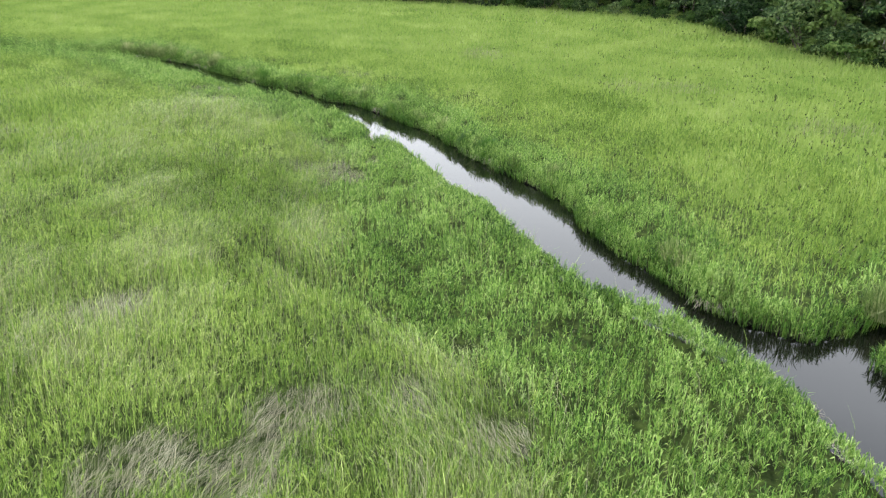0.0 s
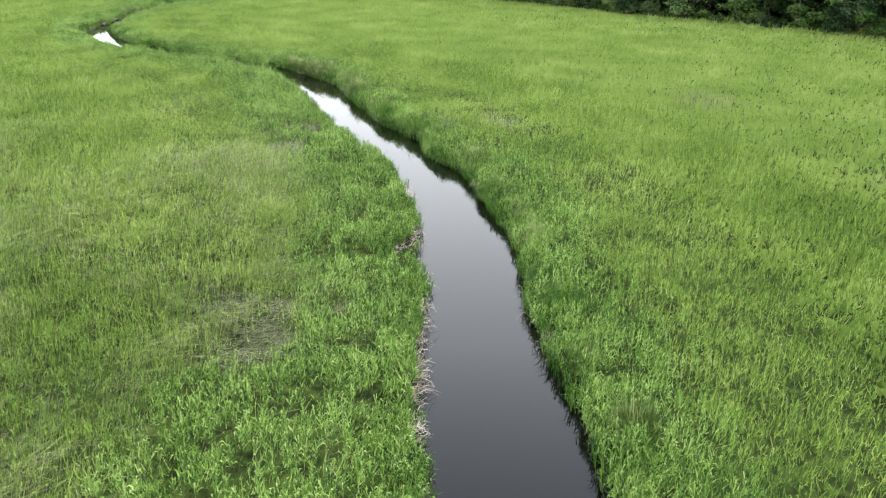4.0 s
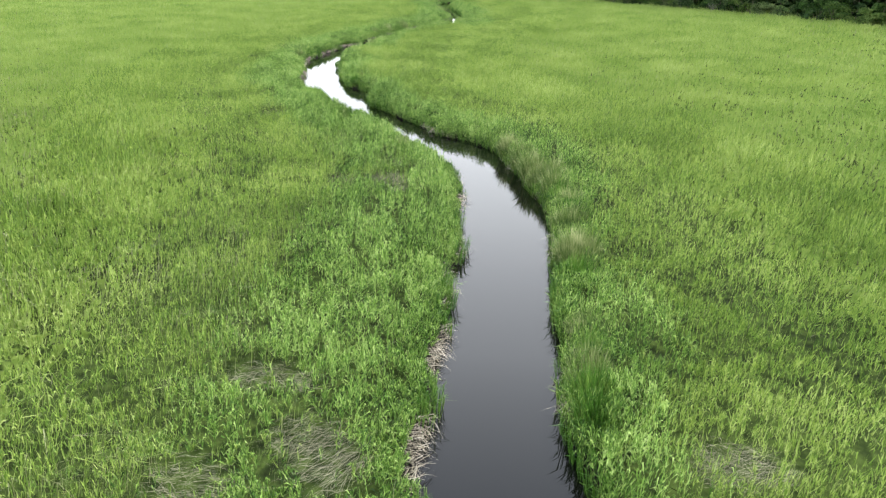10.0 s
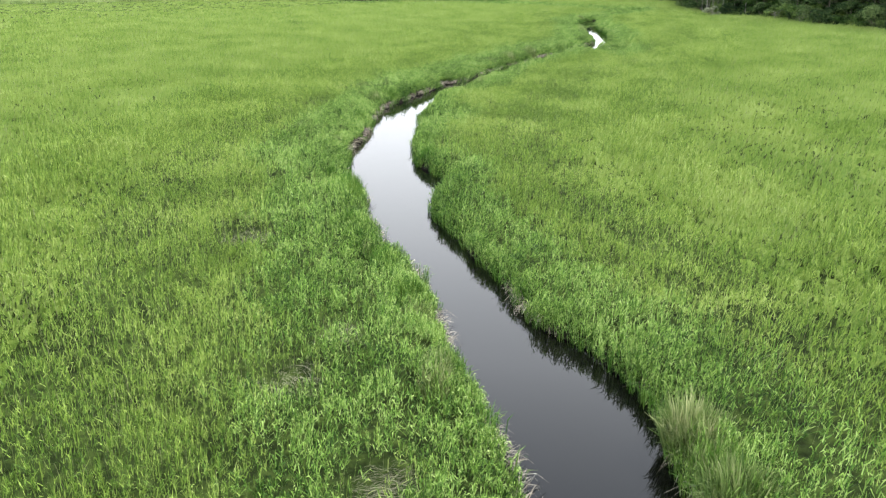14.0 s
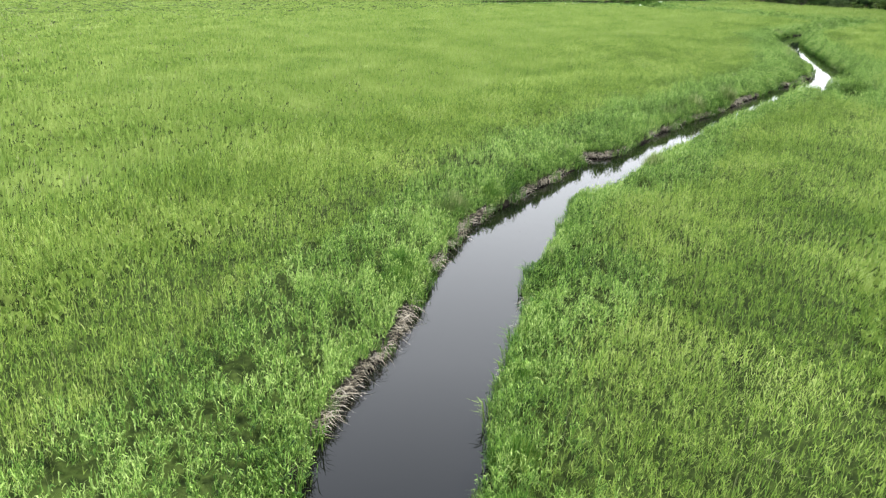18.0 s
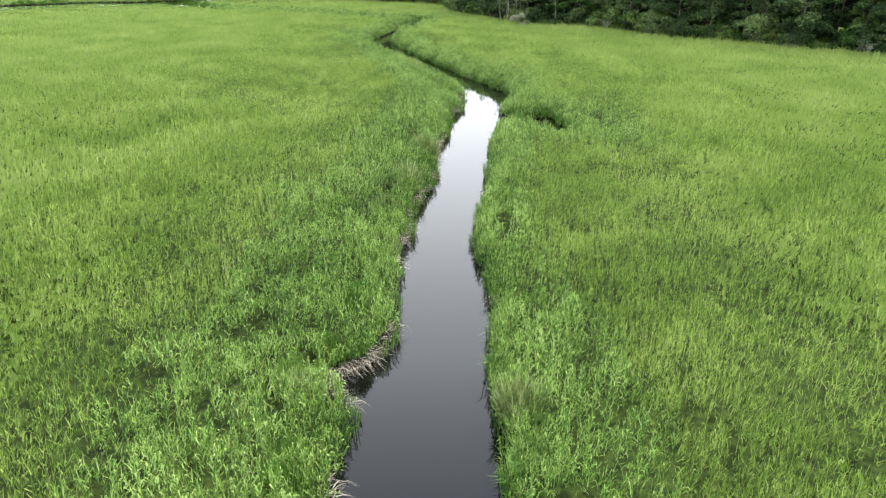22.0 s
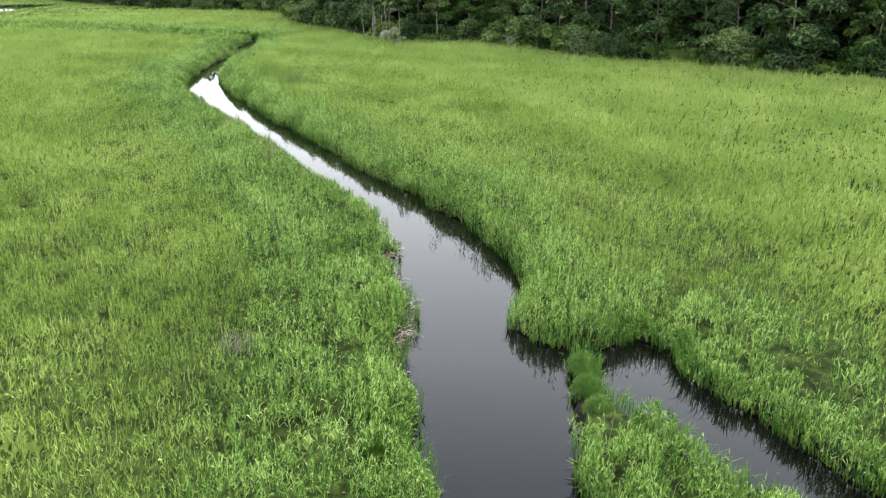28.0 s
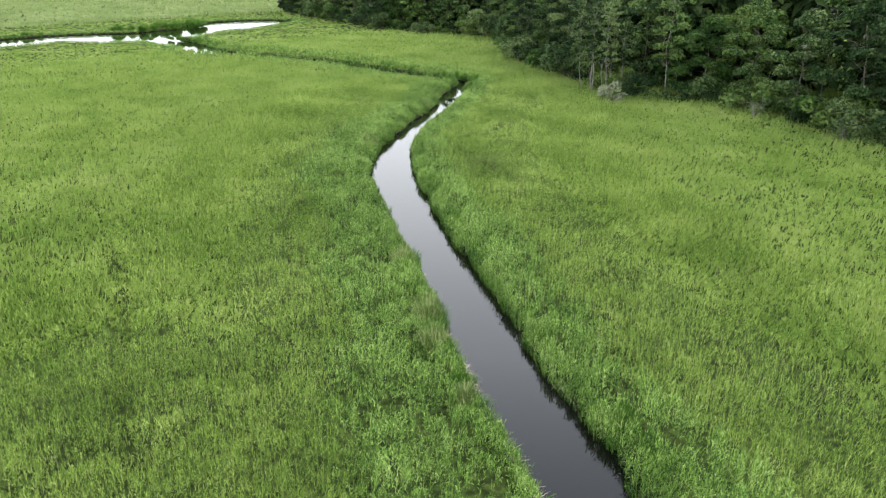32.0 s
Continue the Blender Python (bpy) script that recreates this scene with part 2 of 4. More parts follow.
for x, y, r in HEADS:
    np.maximum(SHORE, np.where(np.hypot(GX - x, GY - y) < 4, r - np.hypot(GX - x, GY - y), -9), out=SHORE)
TUSSOCKS = [(*on_bank(x, y), r) if r > 0.5 else (x, y, r) for x, y, r in TUSSOCKS]
for x, y, r in TUSSOCKS:
    near = np.hypot(GX - x, GY - y) < 6
    SHORE[near] = np.maximum(SHORE[near], 0.5 * r - np.hypot(GX - x, GY - y)[near])


def land(x, y):
    d = shore(x, y)
    return -0.6 + 0.95 * smooth(-0.45, 0.2, d) + 0.25 * smooth(0.3, 3, d) * (rough2(x, y, 5, 3) - 0.2)


BONES = CREEK[::14]


def bank_side(x, y):
    """1 on the creek's true east side, -1 on its west side."""
    out = np.empty(len(x))
    tangent = np.gradient(BONES[:, :2], axis=0)
    for k in range(0, len(x), 20000):
        d = (x[k:k + 20000, None] - BONES[:, 0]) ** 2 + (y[k:k + 20000, None] - BONES[:, 1]) ** 2
        n = d.argmin(1)
        out[k:k + 20000] = np.sign(tangent[n, 1] * (x[k:k + 20000] - BONES[n, 0]) - tangent[n, 0] * (y[k:k + 20000] - BONES[n, 1]))
    return out


def off_axis(x, y):
    """Metres from the line along which the meadow is densest."""
    line = course([(-1, 4, 0), (1, 14, 0), (3, 26, 0), (-3, 46, 0), (-20, 67, 0), (-42, 82, 0), (-62, 89, 0), (-80, 104, 0), (-97, 128, 0),
                   (-113, 155, 0), (-135, 172, 0), (-152, 188, 0), (-166, 212, 0)], 4.0)
    line = np.concatenate([line, course([(-6, 9, 0), (-9, 16, 0), (-10, 24, 0), (-8, 34, 0)], 4.0), course([(-113, 150, 0), (-122, 148, 0), (-131, 150, 0)], 4.0)])
    out = np.full(np.shape(x), 1e9)
    for px, py, _ in line:
        np.minimum(out, (x - px) ** 2 + (y - py) ** 2, out=out)
    return np.sqrt(out)


# ---------------------------------------------------------------- materials
def material(name):
    m = bpy.data.materials.new(name)
    m.use_nodes = True
    m.node_tree.nodes.clear()
    return m, m.node_tree.nodes, m.node_tree.links


def ramp(nodes, stops):
    r = nodes.new("ShaderNodeValToRGB")
    while len(r.color_ramp.elements) < len(stops):
        r.color_ramp.elements.new(0.5)
    for e, (p, c) in zip(r.color_ramp.elements, stops):
        e.position, e.color = p, (*c, 1)
    return r


def leaf_material(name, stops, patch, through_light=0.3, gloss=0.5, spread=0.55, each=0.0, patchy=1.6, sheen=0.15):
    """Leaves: colour by leaf and by patch of the ground, some light passing through."""
    m, nodes, links = material(name)
    geo, tex = nodes.new("ShaderNodeNewGeometry"), nodes.new("ShaderNodeTexNoise")
    tex.inputs["Scale"].default_value, tex.inputs["Detail"].default_value, tex.inputs["Roughness"].default_value = 1 / patch, 4, 0.68
    links.new(geo.outputs["Position"], tex.inputs["Vector"])
    mix = nodes.new("ShaderNodeMath")
    mix.operation = "MULTIPLY_ADD"
    links.new(geo.outputs["Random Per Island"], mix.inputs[0])
    mix.inputs[1].default_value = spread
    shift = nodes.new("ShaderNodeMath")
    shift.operation = "MULTIPLY_ADD"
    shift.inputs[1].default_value, shift.inputs[2].default_value = patchy, -0.5 * patchy + 0.5 * (1 - spread)
    links.new(tex.outputs["Fac"], shift.inputs[0])
    if each:
        one, apart = nodes.new("ShaderNodeObjectInfo"), nodes.new("ShaderNodeMath")
        apart.operation = "MULTIPLY_ADD"
        apart.inputs[1].default_value = each
        shift.inputs[2].default_value -= 0.5 * each
        links.new(one.outputs["Random"], apart.inputs[0])
        links.new(shift.outputs[0], apart.inputs[2])
        shift = apart
    links.new(shift.outputs[0], mix.inputs[2])
    r = ramp(nodes, stops)
    links.new(mix.outputs[0], r.inputs[0])
    b, t, s, o = (nodes.new("ShaderNodeBsdfPrincipled"), nodes.new("ShaderNodeBsdfTranslucent"), nodes.new("ShaderNodeMixShader"), nodes.new("ShaderNodeOutputMaterial"))
    b.inputs["Roughness"].default_value = gloss
    b.inputs["Specular IOR Level"].default_value = sheen
    s.inputs[0].default_value = through_light
    links.new(r.outputs[0], b.inputs["Base Color"])
    links.new(r.outputs[0], t.inputs["Color"])
    links.new(b.outputs[0], s.inputs[1])
    links.new(t.outputs[0], s.inputs[2])
    links.new(s.outputs[0], o.inputs["Surface"])
    return m


def solid_material(name, stops, size, roughness, bump=0.0, detail=6, stretch=(1, 1, 1)):
    m, nodes, links = material(name)
    geo, mp, tex = nodes.new("ShaderNodeNewGeometry"), nodes.new("ShaderNodeMapping"), nodes.new("ShaderNodeTexNoise")
    mp.inputs["Scale"].default_value = stretch
    tex.inputs["Scale"].default_value, tex.inputs["Detail"].default_value = 1 / size, detail
    links.new(geo.outputs["Position"], mp.inputs["Vector"])
    links.new(mp.outputs[0], tex.inputs["Vector"])
    r = ramp(nodes, stops)
    links.new(tex.outputs["Fac"], r.inputs[0])
    b, o = nodes.new("ShaderNodeBsdfPrincipled"), nodes.new("ShaderNodeOutputMaterial")
    b.inputs["Roughness"].default_value = roughness
    b.inputs["Specular IOR Level"].default_value = 0.03
    links.new(r.outputs[0], b.inputs["Base Color"])
    if bump:
        n = nodes.new("ShaderNodeBump")
        n.inputs["Strength"].default_value, n.inputs["Distance"].default_value = 0.6, bump
        links.new(tex.outputs["Fac"], n.inputs["Height"])
        links.new(n.outputs[0], b.inputs["Normal"])
    links.new(b.outputs[0], o.inputs["Surface"])
    return m


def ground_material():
    """Near-black muddy banks down at the water, their shade put into the colour; a short green sward with bare wet
    spots on the meadow.
    """
    m, nodes, links = material("marsh_ground")
    geo, xyz = nodes.new("ShaderNodeNewGeometry"), nodes.new("ShaderNodeSeparateXYZ")
    fine, broad = nodes.new("ShaderNodeTexNoise"), nodes.new("ShaderNodeTexNoise")
    fine.inputs["Scale"].default_value, fine.inputs["Detail"].default_value = 3.0, 8
    broad.inputs["Scale"].default_value, broad.inputs["Detail"].default_value = 0.12, 3
    for tex in (fine, broad):
        links.new(geo.outputs["Position"], tex.inputs["Vector"])
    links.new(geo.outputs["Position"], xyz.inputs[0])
    both = nodes.new("ShaderNodeMath")
    both.operation = "MULTIPLY_ADD"
    both.inputs[1].default_value = 0.4
    links.new(broad.outputs["Fac"], both.inputs[0])
    links.new(fine.outputs["Fac"], both.inputs[2])
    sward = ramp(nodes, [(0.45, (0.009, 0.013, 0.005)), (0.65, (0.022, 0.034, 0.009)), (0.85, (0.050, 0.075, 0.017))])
    shaded_mud = ramp(nodes, [(0.45, (0.006, 0.006, 0.005)), (0.8, (0.018, 0.016, 0.012))])
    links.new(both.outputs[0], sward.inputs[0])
    links.new(both.outputs[0], shaded_mud.inputs[0])
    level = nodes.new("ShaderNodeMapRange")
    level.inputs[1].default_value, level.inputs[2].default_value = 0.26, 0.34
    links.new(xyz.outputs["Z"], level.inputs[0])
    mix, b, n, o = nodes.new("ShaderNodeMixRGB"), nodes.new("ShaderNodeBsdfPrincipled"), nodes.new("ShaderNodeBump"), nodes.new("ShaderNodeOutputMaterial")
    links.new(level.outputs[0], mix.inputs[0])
    links.new(shaded_mud.outputs[0], mix.inputs[1])
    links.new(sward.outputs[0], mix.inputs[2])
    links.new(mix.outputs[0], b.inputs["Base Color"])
    b.inputs["Roughness"].default_value, b.inputs["Specular IOR Level"].default_value = 0.9, 0.03
    n.inputs["Strength"].default_value, n.inputs["Distance"].default_value = 0.7, 0.2
    links.new(fine.outputs["Fac"], n.inputs["Height"])
    links.new(n.outputs[0], b.inputs["Normal"])
    links.new(b.outputs[0], o.inputs["Surface"])
    return m


def water_material():
    m, nodes, links = material("creek_water")
    geo, tex, n = nodes.new("ShaderNodeNewGeometry"), nodes.new("ShaderNodeTexNoise"), nodes.new("ShaderNodeBump")
    tex.inputs["Scale"].default_value, tex.inputs["Detail"].default_value = 2.2, 2
    n.inputs["Strength"].default_value, n.inputs["Distance"].default_value = 0.035, 0.02
    links.new(geo.outputs["Position"], tex.inputs["Vector"])
    links.new(tex.outputs["Fac"], n.inputs["Height"])
    b, o = nodes.new("ShaderNodeBsdfPrincipled"), nodes.new("ShaderNodeOutputMaterial")
    b.inputs["Base Color"].default_value = (0.0035, 0.0035, 0.003, 1)
    b.inputs["Roughness"].default_value, b.inputs["IOR"].default_value = 0.02, 1.333
    links.new(n.outputs[0], b.inputs["Normal"])
    links.new(b.outputs[0], o.inputs["Surface"])
    return m


MAT_REED = leaf_material("reed_leaf", [(0.0, (0.010, 0.034, 0.006)), (0.35, (0.080, 0.170, 0.026)), (0.7, (0.210, 0.342, 0.064)), (1.0, (0.37, 0.49, 0.155))], 3.0, 0.18, 0.5, 1.0)
MAT_GRASS = leaf_material("meadow_grass", [(0.0, (0.024, 0.058, 0.008)), (0.35, (0.114, 0.202, 0.029)), (0.7, (0.252, 0.350, 0.066)), (1.0, (0.40, 0.475, 0.155))], 7.0, 0.2, 0.5, 0.78, patchy=1.3)
# meadow grass with paler, flatter stops: distance haze put into the colour
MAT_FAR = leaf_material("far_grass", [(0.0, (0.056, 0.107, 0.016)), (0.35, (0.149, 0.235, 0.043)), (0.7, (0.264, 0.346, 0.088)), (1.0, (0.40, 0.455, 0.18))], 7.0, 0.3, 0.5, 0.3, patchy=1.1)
# grass beyond the river, with the air's haze painted in as paler green
MAT_HAZED = leaf_material("hazed_meadow", [(0.0, (0.13, 0.19, 0.06)), (0.5, (0.22, 0.29, 0.10)), (1.0, (0.33, 0.38, 0.18))], 16.0, 0.4, 0.5, 0.3)
MAT_STRAW = leaf_material("dry_straw", [(0.0, (0.10, 0.15, 0.04)), (0.4, (0.18, 0.20, 0.09)), (0.8, (0.28, 0.275, 0.16)), (1.0, (0.38, 0.365, 0.25))], 2.0, 0.2, 0.6)
MAT_SEDGE = leaf_material("sedge", [(0.0, (0.022, 0.070, 0.008)), (0.5, (0.070, 0.165, 0.022)), (1.0, (0.20, 0.285, 0.06))], 1.5, 0.3, 0.5)
MAT_TUFT = leaf_material("old_sedge", [(0.0, (0.035, 0.075, 0.018)), (0.45, (0.13, 0.195, 0.050)), (1.0, (0.44, 0.45, 0.23))], 1.2, 0.3, 0.5)
MAT_STALK = leaf_material("bleached_stalk", [(0.0, (0.10, 0.085, 0.06)), (0.5, (0.30, 0.265, 0.20)), (1.0, (0.55, 0.51, 0.42))], 1.0, 0.1, 0.7)
MAT_THATCH = leaf_material("matted_straw", [(0.0, (0.09, 0.09, 0.055)), (0.5, (0.20, 0.19, 0.125)), (1.0, (0.34, 0.325, 0.235))], 1.0, 0.1, 0.7)
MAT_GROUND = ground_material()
MAT_WATER = water_material()
MAT_BARK = solid_material("bark", [(0.3, (0.05, 0.042, 0.032)), (0.7, (0.17, 0.15, 0.125))], 0.25, 0.9, 0.03, stretch=(1, 1, 0.25))
MAT_PALE_BARK = solid_material("pale_bark", [(0.3, (0.11, 0.10, 0.085)), (0.7, (0.30, 0.285, 0.25))], 0.3, 0.85, 0.02, stretch=(1, 1, 0.3))
MAT_LEAF = leaf_material("tree_leaf", [(0.0, (0.005, 0.015, 0.006)), (0.5, (0.032, 0.068, 0.020)), (1.0, (0.15, 0.225, 0.062))], 5.0, 0.25, 0.5, 0.7, 0.8, sheen=0.05)
# darker copy of the tree leaf; the wood's inner shade is in its colour
MAT_WOOD_SHADE = leaf_material("wood_shade_leaf", [(0.0, (0.006, 0.014, 0.005)), (0.6, (0.022, 0.042, 0.012)), (1.0, (0.07, 0.10, 0.03))], 6.0, 0.15, 0.5, 0.7, sheen=0.05)
MAT_WOOD = leaf_material("mid_green_leaf", [(0.0, (0.009, 0.023, 0.008)), (0.5, (0.045, 0.086, 0.028)), (1.0, (0.165, 0.225, 0.08))], 4.0, 0.25, 0.5, 0.75, 0.8, sheen=0.05)
MAT_SHRUB = leaf_material("shrub_leaf", [(0.0, (0.018, 0.045, 0.011)), (0.5, (0.056, 0.112, 0.024)), (1.0, (0.16, 0.225, 0.06))], 4.0, 0.3, 0.5, 0.55, 0.6, sheen=0.05)
MAT_PALE_LEAF = leaf_material("pale_shrub_leaf", [(0.0, (0.08, 0.11, 0.05)), (0.5, (0.17, 0.2, 0.11)), (1.0, (0.3, 0.31, 0.2))], 4.0, 0.3, 0.5)


# ---------------------------------------------------------------- meshes
def raw_mesh(name, verts, faces, mat, smooth_shade=False):
    """A mesh from arrays; faces all have the same number of corners."""
    me = bpy.data.meshes.new(name)
    n = faces.shape[1]
    me.vertices.add(len(verts))
    me.vertices.foreach_set("co", np.ascontiguousarray(verts, np.float32).ravel())
    me.loops.add(faces.size)
    me.loops.foreach_set("vertex_index", np.ascontiguousarray(faces, np.int32).ravel())
    me.polygons.add(len(faces))
    me.polygons.foreach_set("loop_start", np.arange(0, faces.size, n, dtype=np.int32))
    me.polygons.foreach_set("use_smooth", np.full(len(faces), smooth_shade))
    me.materials.append(mat)
    me.update(calc_edges=True)
    return me


def sheet(xs, ys, height):
    x, y = np.meshgrid(xs, ys, indexing="ij")
    z = height(x.ravel(), y.ravel())
    k = np.arange(len(xs) * len(ys)).reshape(len(xs), len(ys))
    faces = np.stack([k[:-1, :-1], k[1:, :-1], k[1:, 1:], k[:-1, 1:]], -1).reshape(-1, 4)
    return np.stack([x.ravel(), y.ravel(), z], 1), faces


def blades(roots, height, width, lean, name, mat, bend=0.55):
    """Arching leaves of three triangles: a foot, a widest place part-way up and a tip that leans over."""
    n = len(roots)
    turn = np.random.rand(n) * 2 * np.pi
    side = np.stack([np.cos(turn), np.sin(turn), 0 * turn], 1)
    out = np.stack([lean[:, 0], lean[:, 1], 0 * turn], 1)
    size = np.linalg.norm(out, axis=1, keepdims=True) + 1e-6
    across = np.stack([-out[:, 1], out[:, 0], 0 * turn], 1) / size
    side = 0.5 * side + 0.7 * across
    up = np.array([0, 0, 1.0])
    h, w = height[:, None], width[:, None]
    mid = roots + up * h * 0.72 + out * h * 0.30
    tip = roots + up * h * (1.0 - bend * 0.35 * np.minimum(size, 1.2)) + out * h
    v = np.stack([roots - side * w * 0.3, roots + side * w * 0.3, mid - side * w * 0.5, mid + side * w * 0.5, tip], 1).reshape(-1, 3)
    b = np.arange(n)[:, None] * 5
    f = np.stack([b + [0, 1, 3], b + [0, 3, 2], b + [2, 3, 4]], 1).reshape(-1, 3)
    return raw_mesh(name, v, f, mat)


def leafy(x, y, foot, height, count, length, width, name, mat, upright=0.6, wind_way=0.9, low=0.40, bow=0.22):
    """Leafy stems: narrow leaves that rise from each stem all the way up. One in four arches over and droops."""
    n = len(x)
    k = np.repeat(np.arange(n), count)
    m = len(k)
    up = np.random.rand(m)
    first = (low + np.zeros(n))[k]
    z = np.maximum(foot[k], 0.02) + height[k] * (first + (0.95 - first) * up)
    a = np.where(np.random.rand(m) < 0.35, wind_way + np.random.randn(m) * 0.7, np.random.rand(m) * 2 * np.pi)
    ln = length[k] * (0.6 + 0.8 * np.random.rand(m))
    wd = width[k] * (0.7 + 0.6 * np.random.rand(m))
    rise = np.clip(upright * (0.6 + 0.6 * np.random.rand(m)) + 0.25 * up, 0, 0.97)
    way = np.stack([np.cos(a), np.sin(a), 0 * a], 1)
    flat = np.sqrt(1 - rise ** 2)
    root = np.stack([x[k], y[k], z], 1)
    twist = np.random.randn(m) * 0.6
    side = np.stack([-np.sin(a + twist), np.cos(a + twist), 0.35 * np.random.randn(m)], 1) * wd[:, None] * 0.5
    tip = root + way * (ln * flat)[:, None]
    tip[:, 2] += ln * rise
    arch = np.random.rand(m) < bow
    # straight leaves: one triangle
    st = ~arch
    v1 = np.stack([root[st] - side[st], root[st] + side[st], tip[st]], 1).reshape(-1, 3)
    f1 = np.arange(len(v1)).reshape(-1, 3)
    # arching leaves: two triangles, widest part-way out
    mid = tip[arch] + 0.0
    over = mid + way[arch] * (ln[arch] * 0.35)[:, None]
    over[:, 2] -= ln[arch] * (0.05 + 0.35 * np.random.rand(arch.sum()))
    v2 = np.stack([root[arch], mid - side[arch] * 1.2, over, mid + side[arch] * 1.2], 1).reshape(-1, 3)
    b = np.arange(arch.sum())[:, None] * 4
    f2 = np.stack([b + [0, 1, 3], b + [1, 2, 3]], 1).reshape(-1, 3)
    return raw_mesh(name, np.concatenate([v1, v2]), np.concatenate([f1, f2 + len(v1)]), mat)


def spears(roots, height, width, lean, name, mat, fan=0.6):
    """Single triangles, for grass that stays far off: some are spears, most are tufts that fan out to a ragged top."""
    n = len(roots)
    turn = np.random.rand(n) * 2 * np.pi
    side = np.stack([np.cos(turn), np.sin(turn), 0 * turn], 1) * width[:, None] * 0.5
    top = roots + np.stack([lean[:, 0] * height, lean[:, 1] * height, height], 1)
    low = top + np.stack([lean[:, 1] * height * 0.3, -lean[:, 0] * height * 0.3, -height * 0.45 * np.random.rand(n)], 1)
    open_top = (np.random.rand(n) < fan)[:, None]
    a = np.where(open_top, roots, roots - side)
    b = np.where(open_top, low + side, roots + side)
    c = np.where(open_top, top - side, top)
    v = np.stack([a, b, c], 1).reshape(-1, 3)
    return raw_mesh(name, v, np.arange(3 * n).reshape(-1, 3), mat)


# ---------------------------------------------------------------- ground and water
def steps(a, b, fine, out_to):
    """Even steps from a to b, then ever longer ones out to the horizon."""
    grow = np.geomspace(3, out_to, 16)
    return np.concatenate([a - grow[::-1], np.arange(a, b, fine), b + grow])


def far_land(x, y):
    inside = (x > X0) & (x < X0 + NX * CELL) & (y > Y0) & (y < Y0 + NY * CELL)
    return np.where(inside, land(x, y), 0.30)


def ground_sheet():
    """A sheet out to the horizon; its cells near the shores are split five by five."""
    xs, ys = steps(-340, 78, 2.0, 2500), steps(-38, 325, 2.0, 2500)
    v, f = sheet(xs, ys, far_land)
    c = v[f].mean(1)
    fine = (np.abs(shore(c[:, 0], c[:, 1])) < 1.9) & (np.ptp(v[f][:, :, 0], axis=1) < 2.1) & (np.ptp(v[f][:, :, 1], axis=1) < 2.1)
    low = v[f[fine]][:, 0, :2]
    g = np.linspace(0, 2.0, 6)
    gx, gy = np.meshgrid(g, g, indexing="ij")
    p = low[:, None, :] + np.stack([gx.ravel(), gy.ravel()], 1)[None]
    p = p.reshape(-1, 2)
    k = np.arange(36).reshape(6, 6)
    q = np.stack([k[:-1, :-1], k[1:, :-1], k[1:, 1:], k[:-1, 1:]], -1).reshape(-1, 4)
    q = (np.arange(len(low)) * 36)[:, None, None] + q[None]
    more = np.stack([p[:, 0], p[:, 1], far_land(p[:, 0], p[:, 1])], 1)
    return np.concatenate([v, more]), np.concatenate([f[~fine], q.reshape(-1, 4) + len(v)])


v, f = ground_sheet()
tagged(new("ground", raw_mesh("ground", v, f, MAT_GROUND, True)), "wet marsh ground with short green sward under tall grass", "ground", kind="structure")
v, f = sheet(np.linspace(-344, 80, 30), np.linspace(-39, 328, 30), lambda x, y: 0 * x)
tagged(new("water", raw_mesh("water", v, f, MAT_WATER, True)), "still dark creek water that mirrors a pale sky", "water", kind="structure")

# ---------------------------------------------------------------- grass and reeds
CX, CY = np.meshgrid(np.arange(-338.0, 76.0), np.arange(-20.0, 322.0), indexing="ij")
CX, CY = CX.ravel(), CY.ravel()
C_SHORE, C_AXIS = shore(CX + 0.5, CY + 0.5), off_axis(CX + 0.5, CY + 0.5)


def scatter(density):
    """Random places, so many to the square metre of each cell."""
    n = np.random.poisson(np.maximum(density, 0))
    x, y = np.repeat(CX, n) + np.random.rand(n.sum()), np.repeat(CY, n) + np.random.rand(n.sum())
    return x, y


def wind(x, y, strength, loose=0.9):
    """How far the leaves lean: a common way, swirling slowly over the field, with scatter."""
    a = 0.9 + 2.0 * (rough(x, y, 11, 4) - 0.5) + 1.6 * (rough(x, y, 3, 5) - 0.5) + np.random.randn(len(x)) * loose
    s = strength * (0.35 + np.random.rand(len(x)))
    return np.stack([np.cos(a) * s, np.sin(a) * s], 1)


def reed_share(x, y):
    """1 in the belt of lush reeds along the creek, 0 out on the meadow."""
    d, side = shore(x, y), bank_side(x, y)
    belt = np.where(side < 0, np.where(y < 30, 7.4, np.where(y < 36, 6.0, 4.6)), 2.2) + 4.0 * (rough2(x, y, 9, 6) - 0.45)
    return (1 - smooth(belt - 0.8, belt + 1.2, d)) * (1 - 0.9 * spots(x, y, FLAT))


def feet(x, y):
    return np.stack([x, y, land(x, y) - 0.03], 1)


def spots(x, y, places, soft=0.5):
    out = np.zeros(len(x))
    for px, py, r in places:
        d = np.hypot(x - px, y - py) + 0.7 * r * (rough(x, y, 0.8 * r + 0.3, 4) - 0.5)
        np.maximum(out, 1 - smooth(r * (1 - soft), r * (1 + soft), d), out=out)
    return out


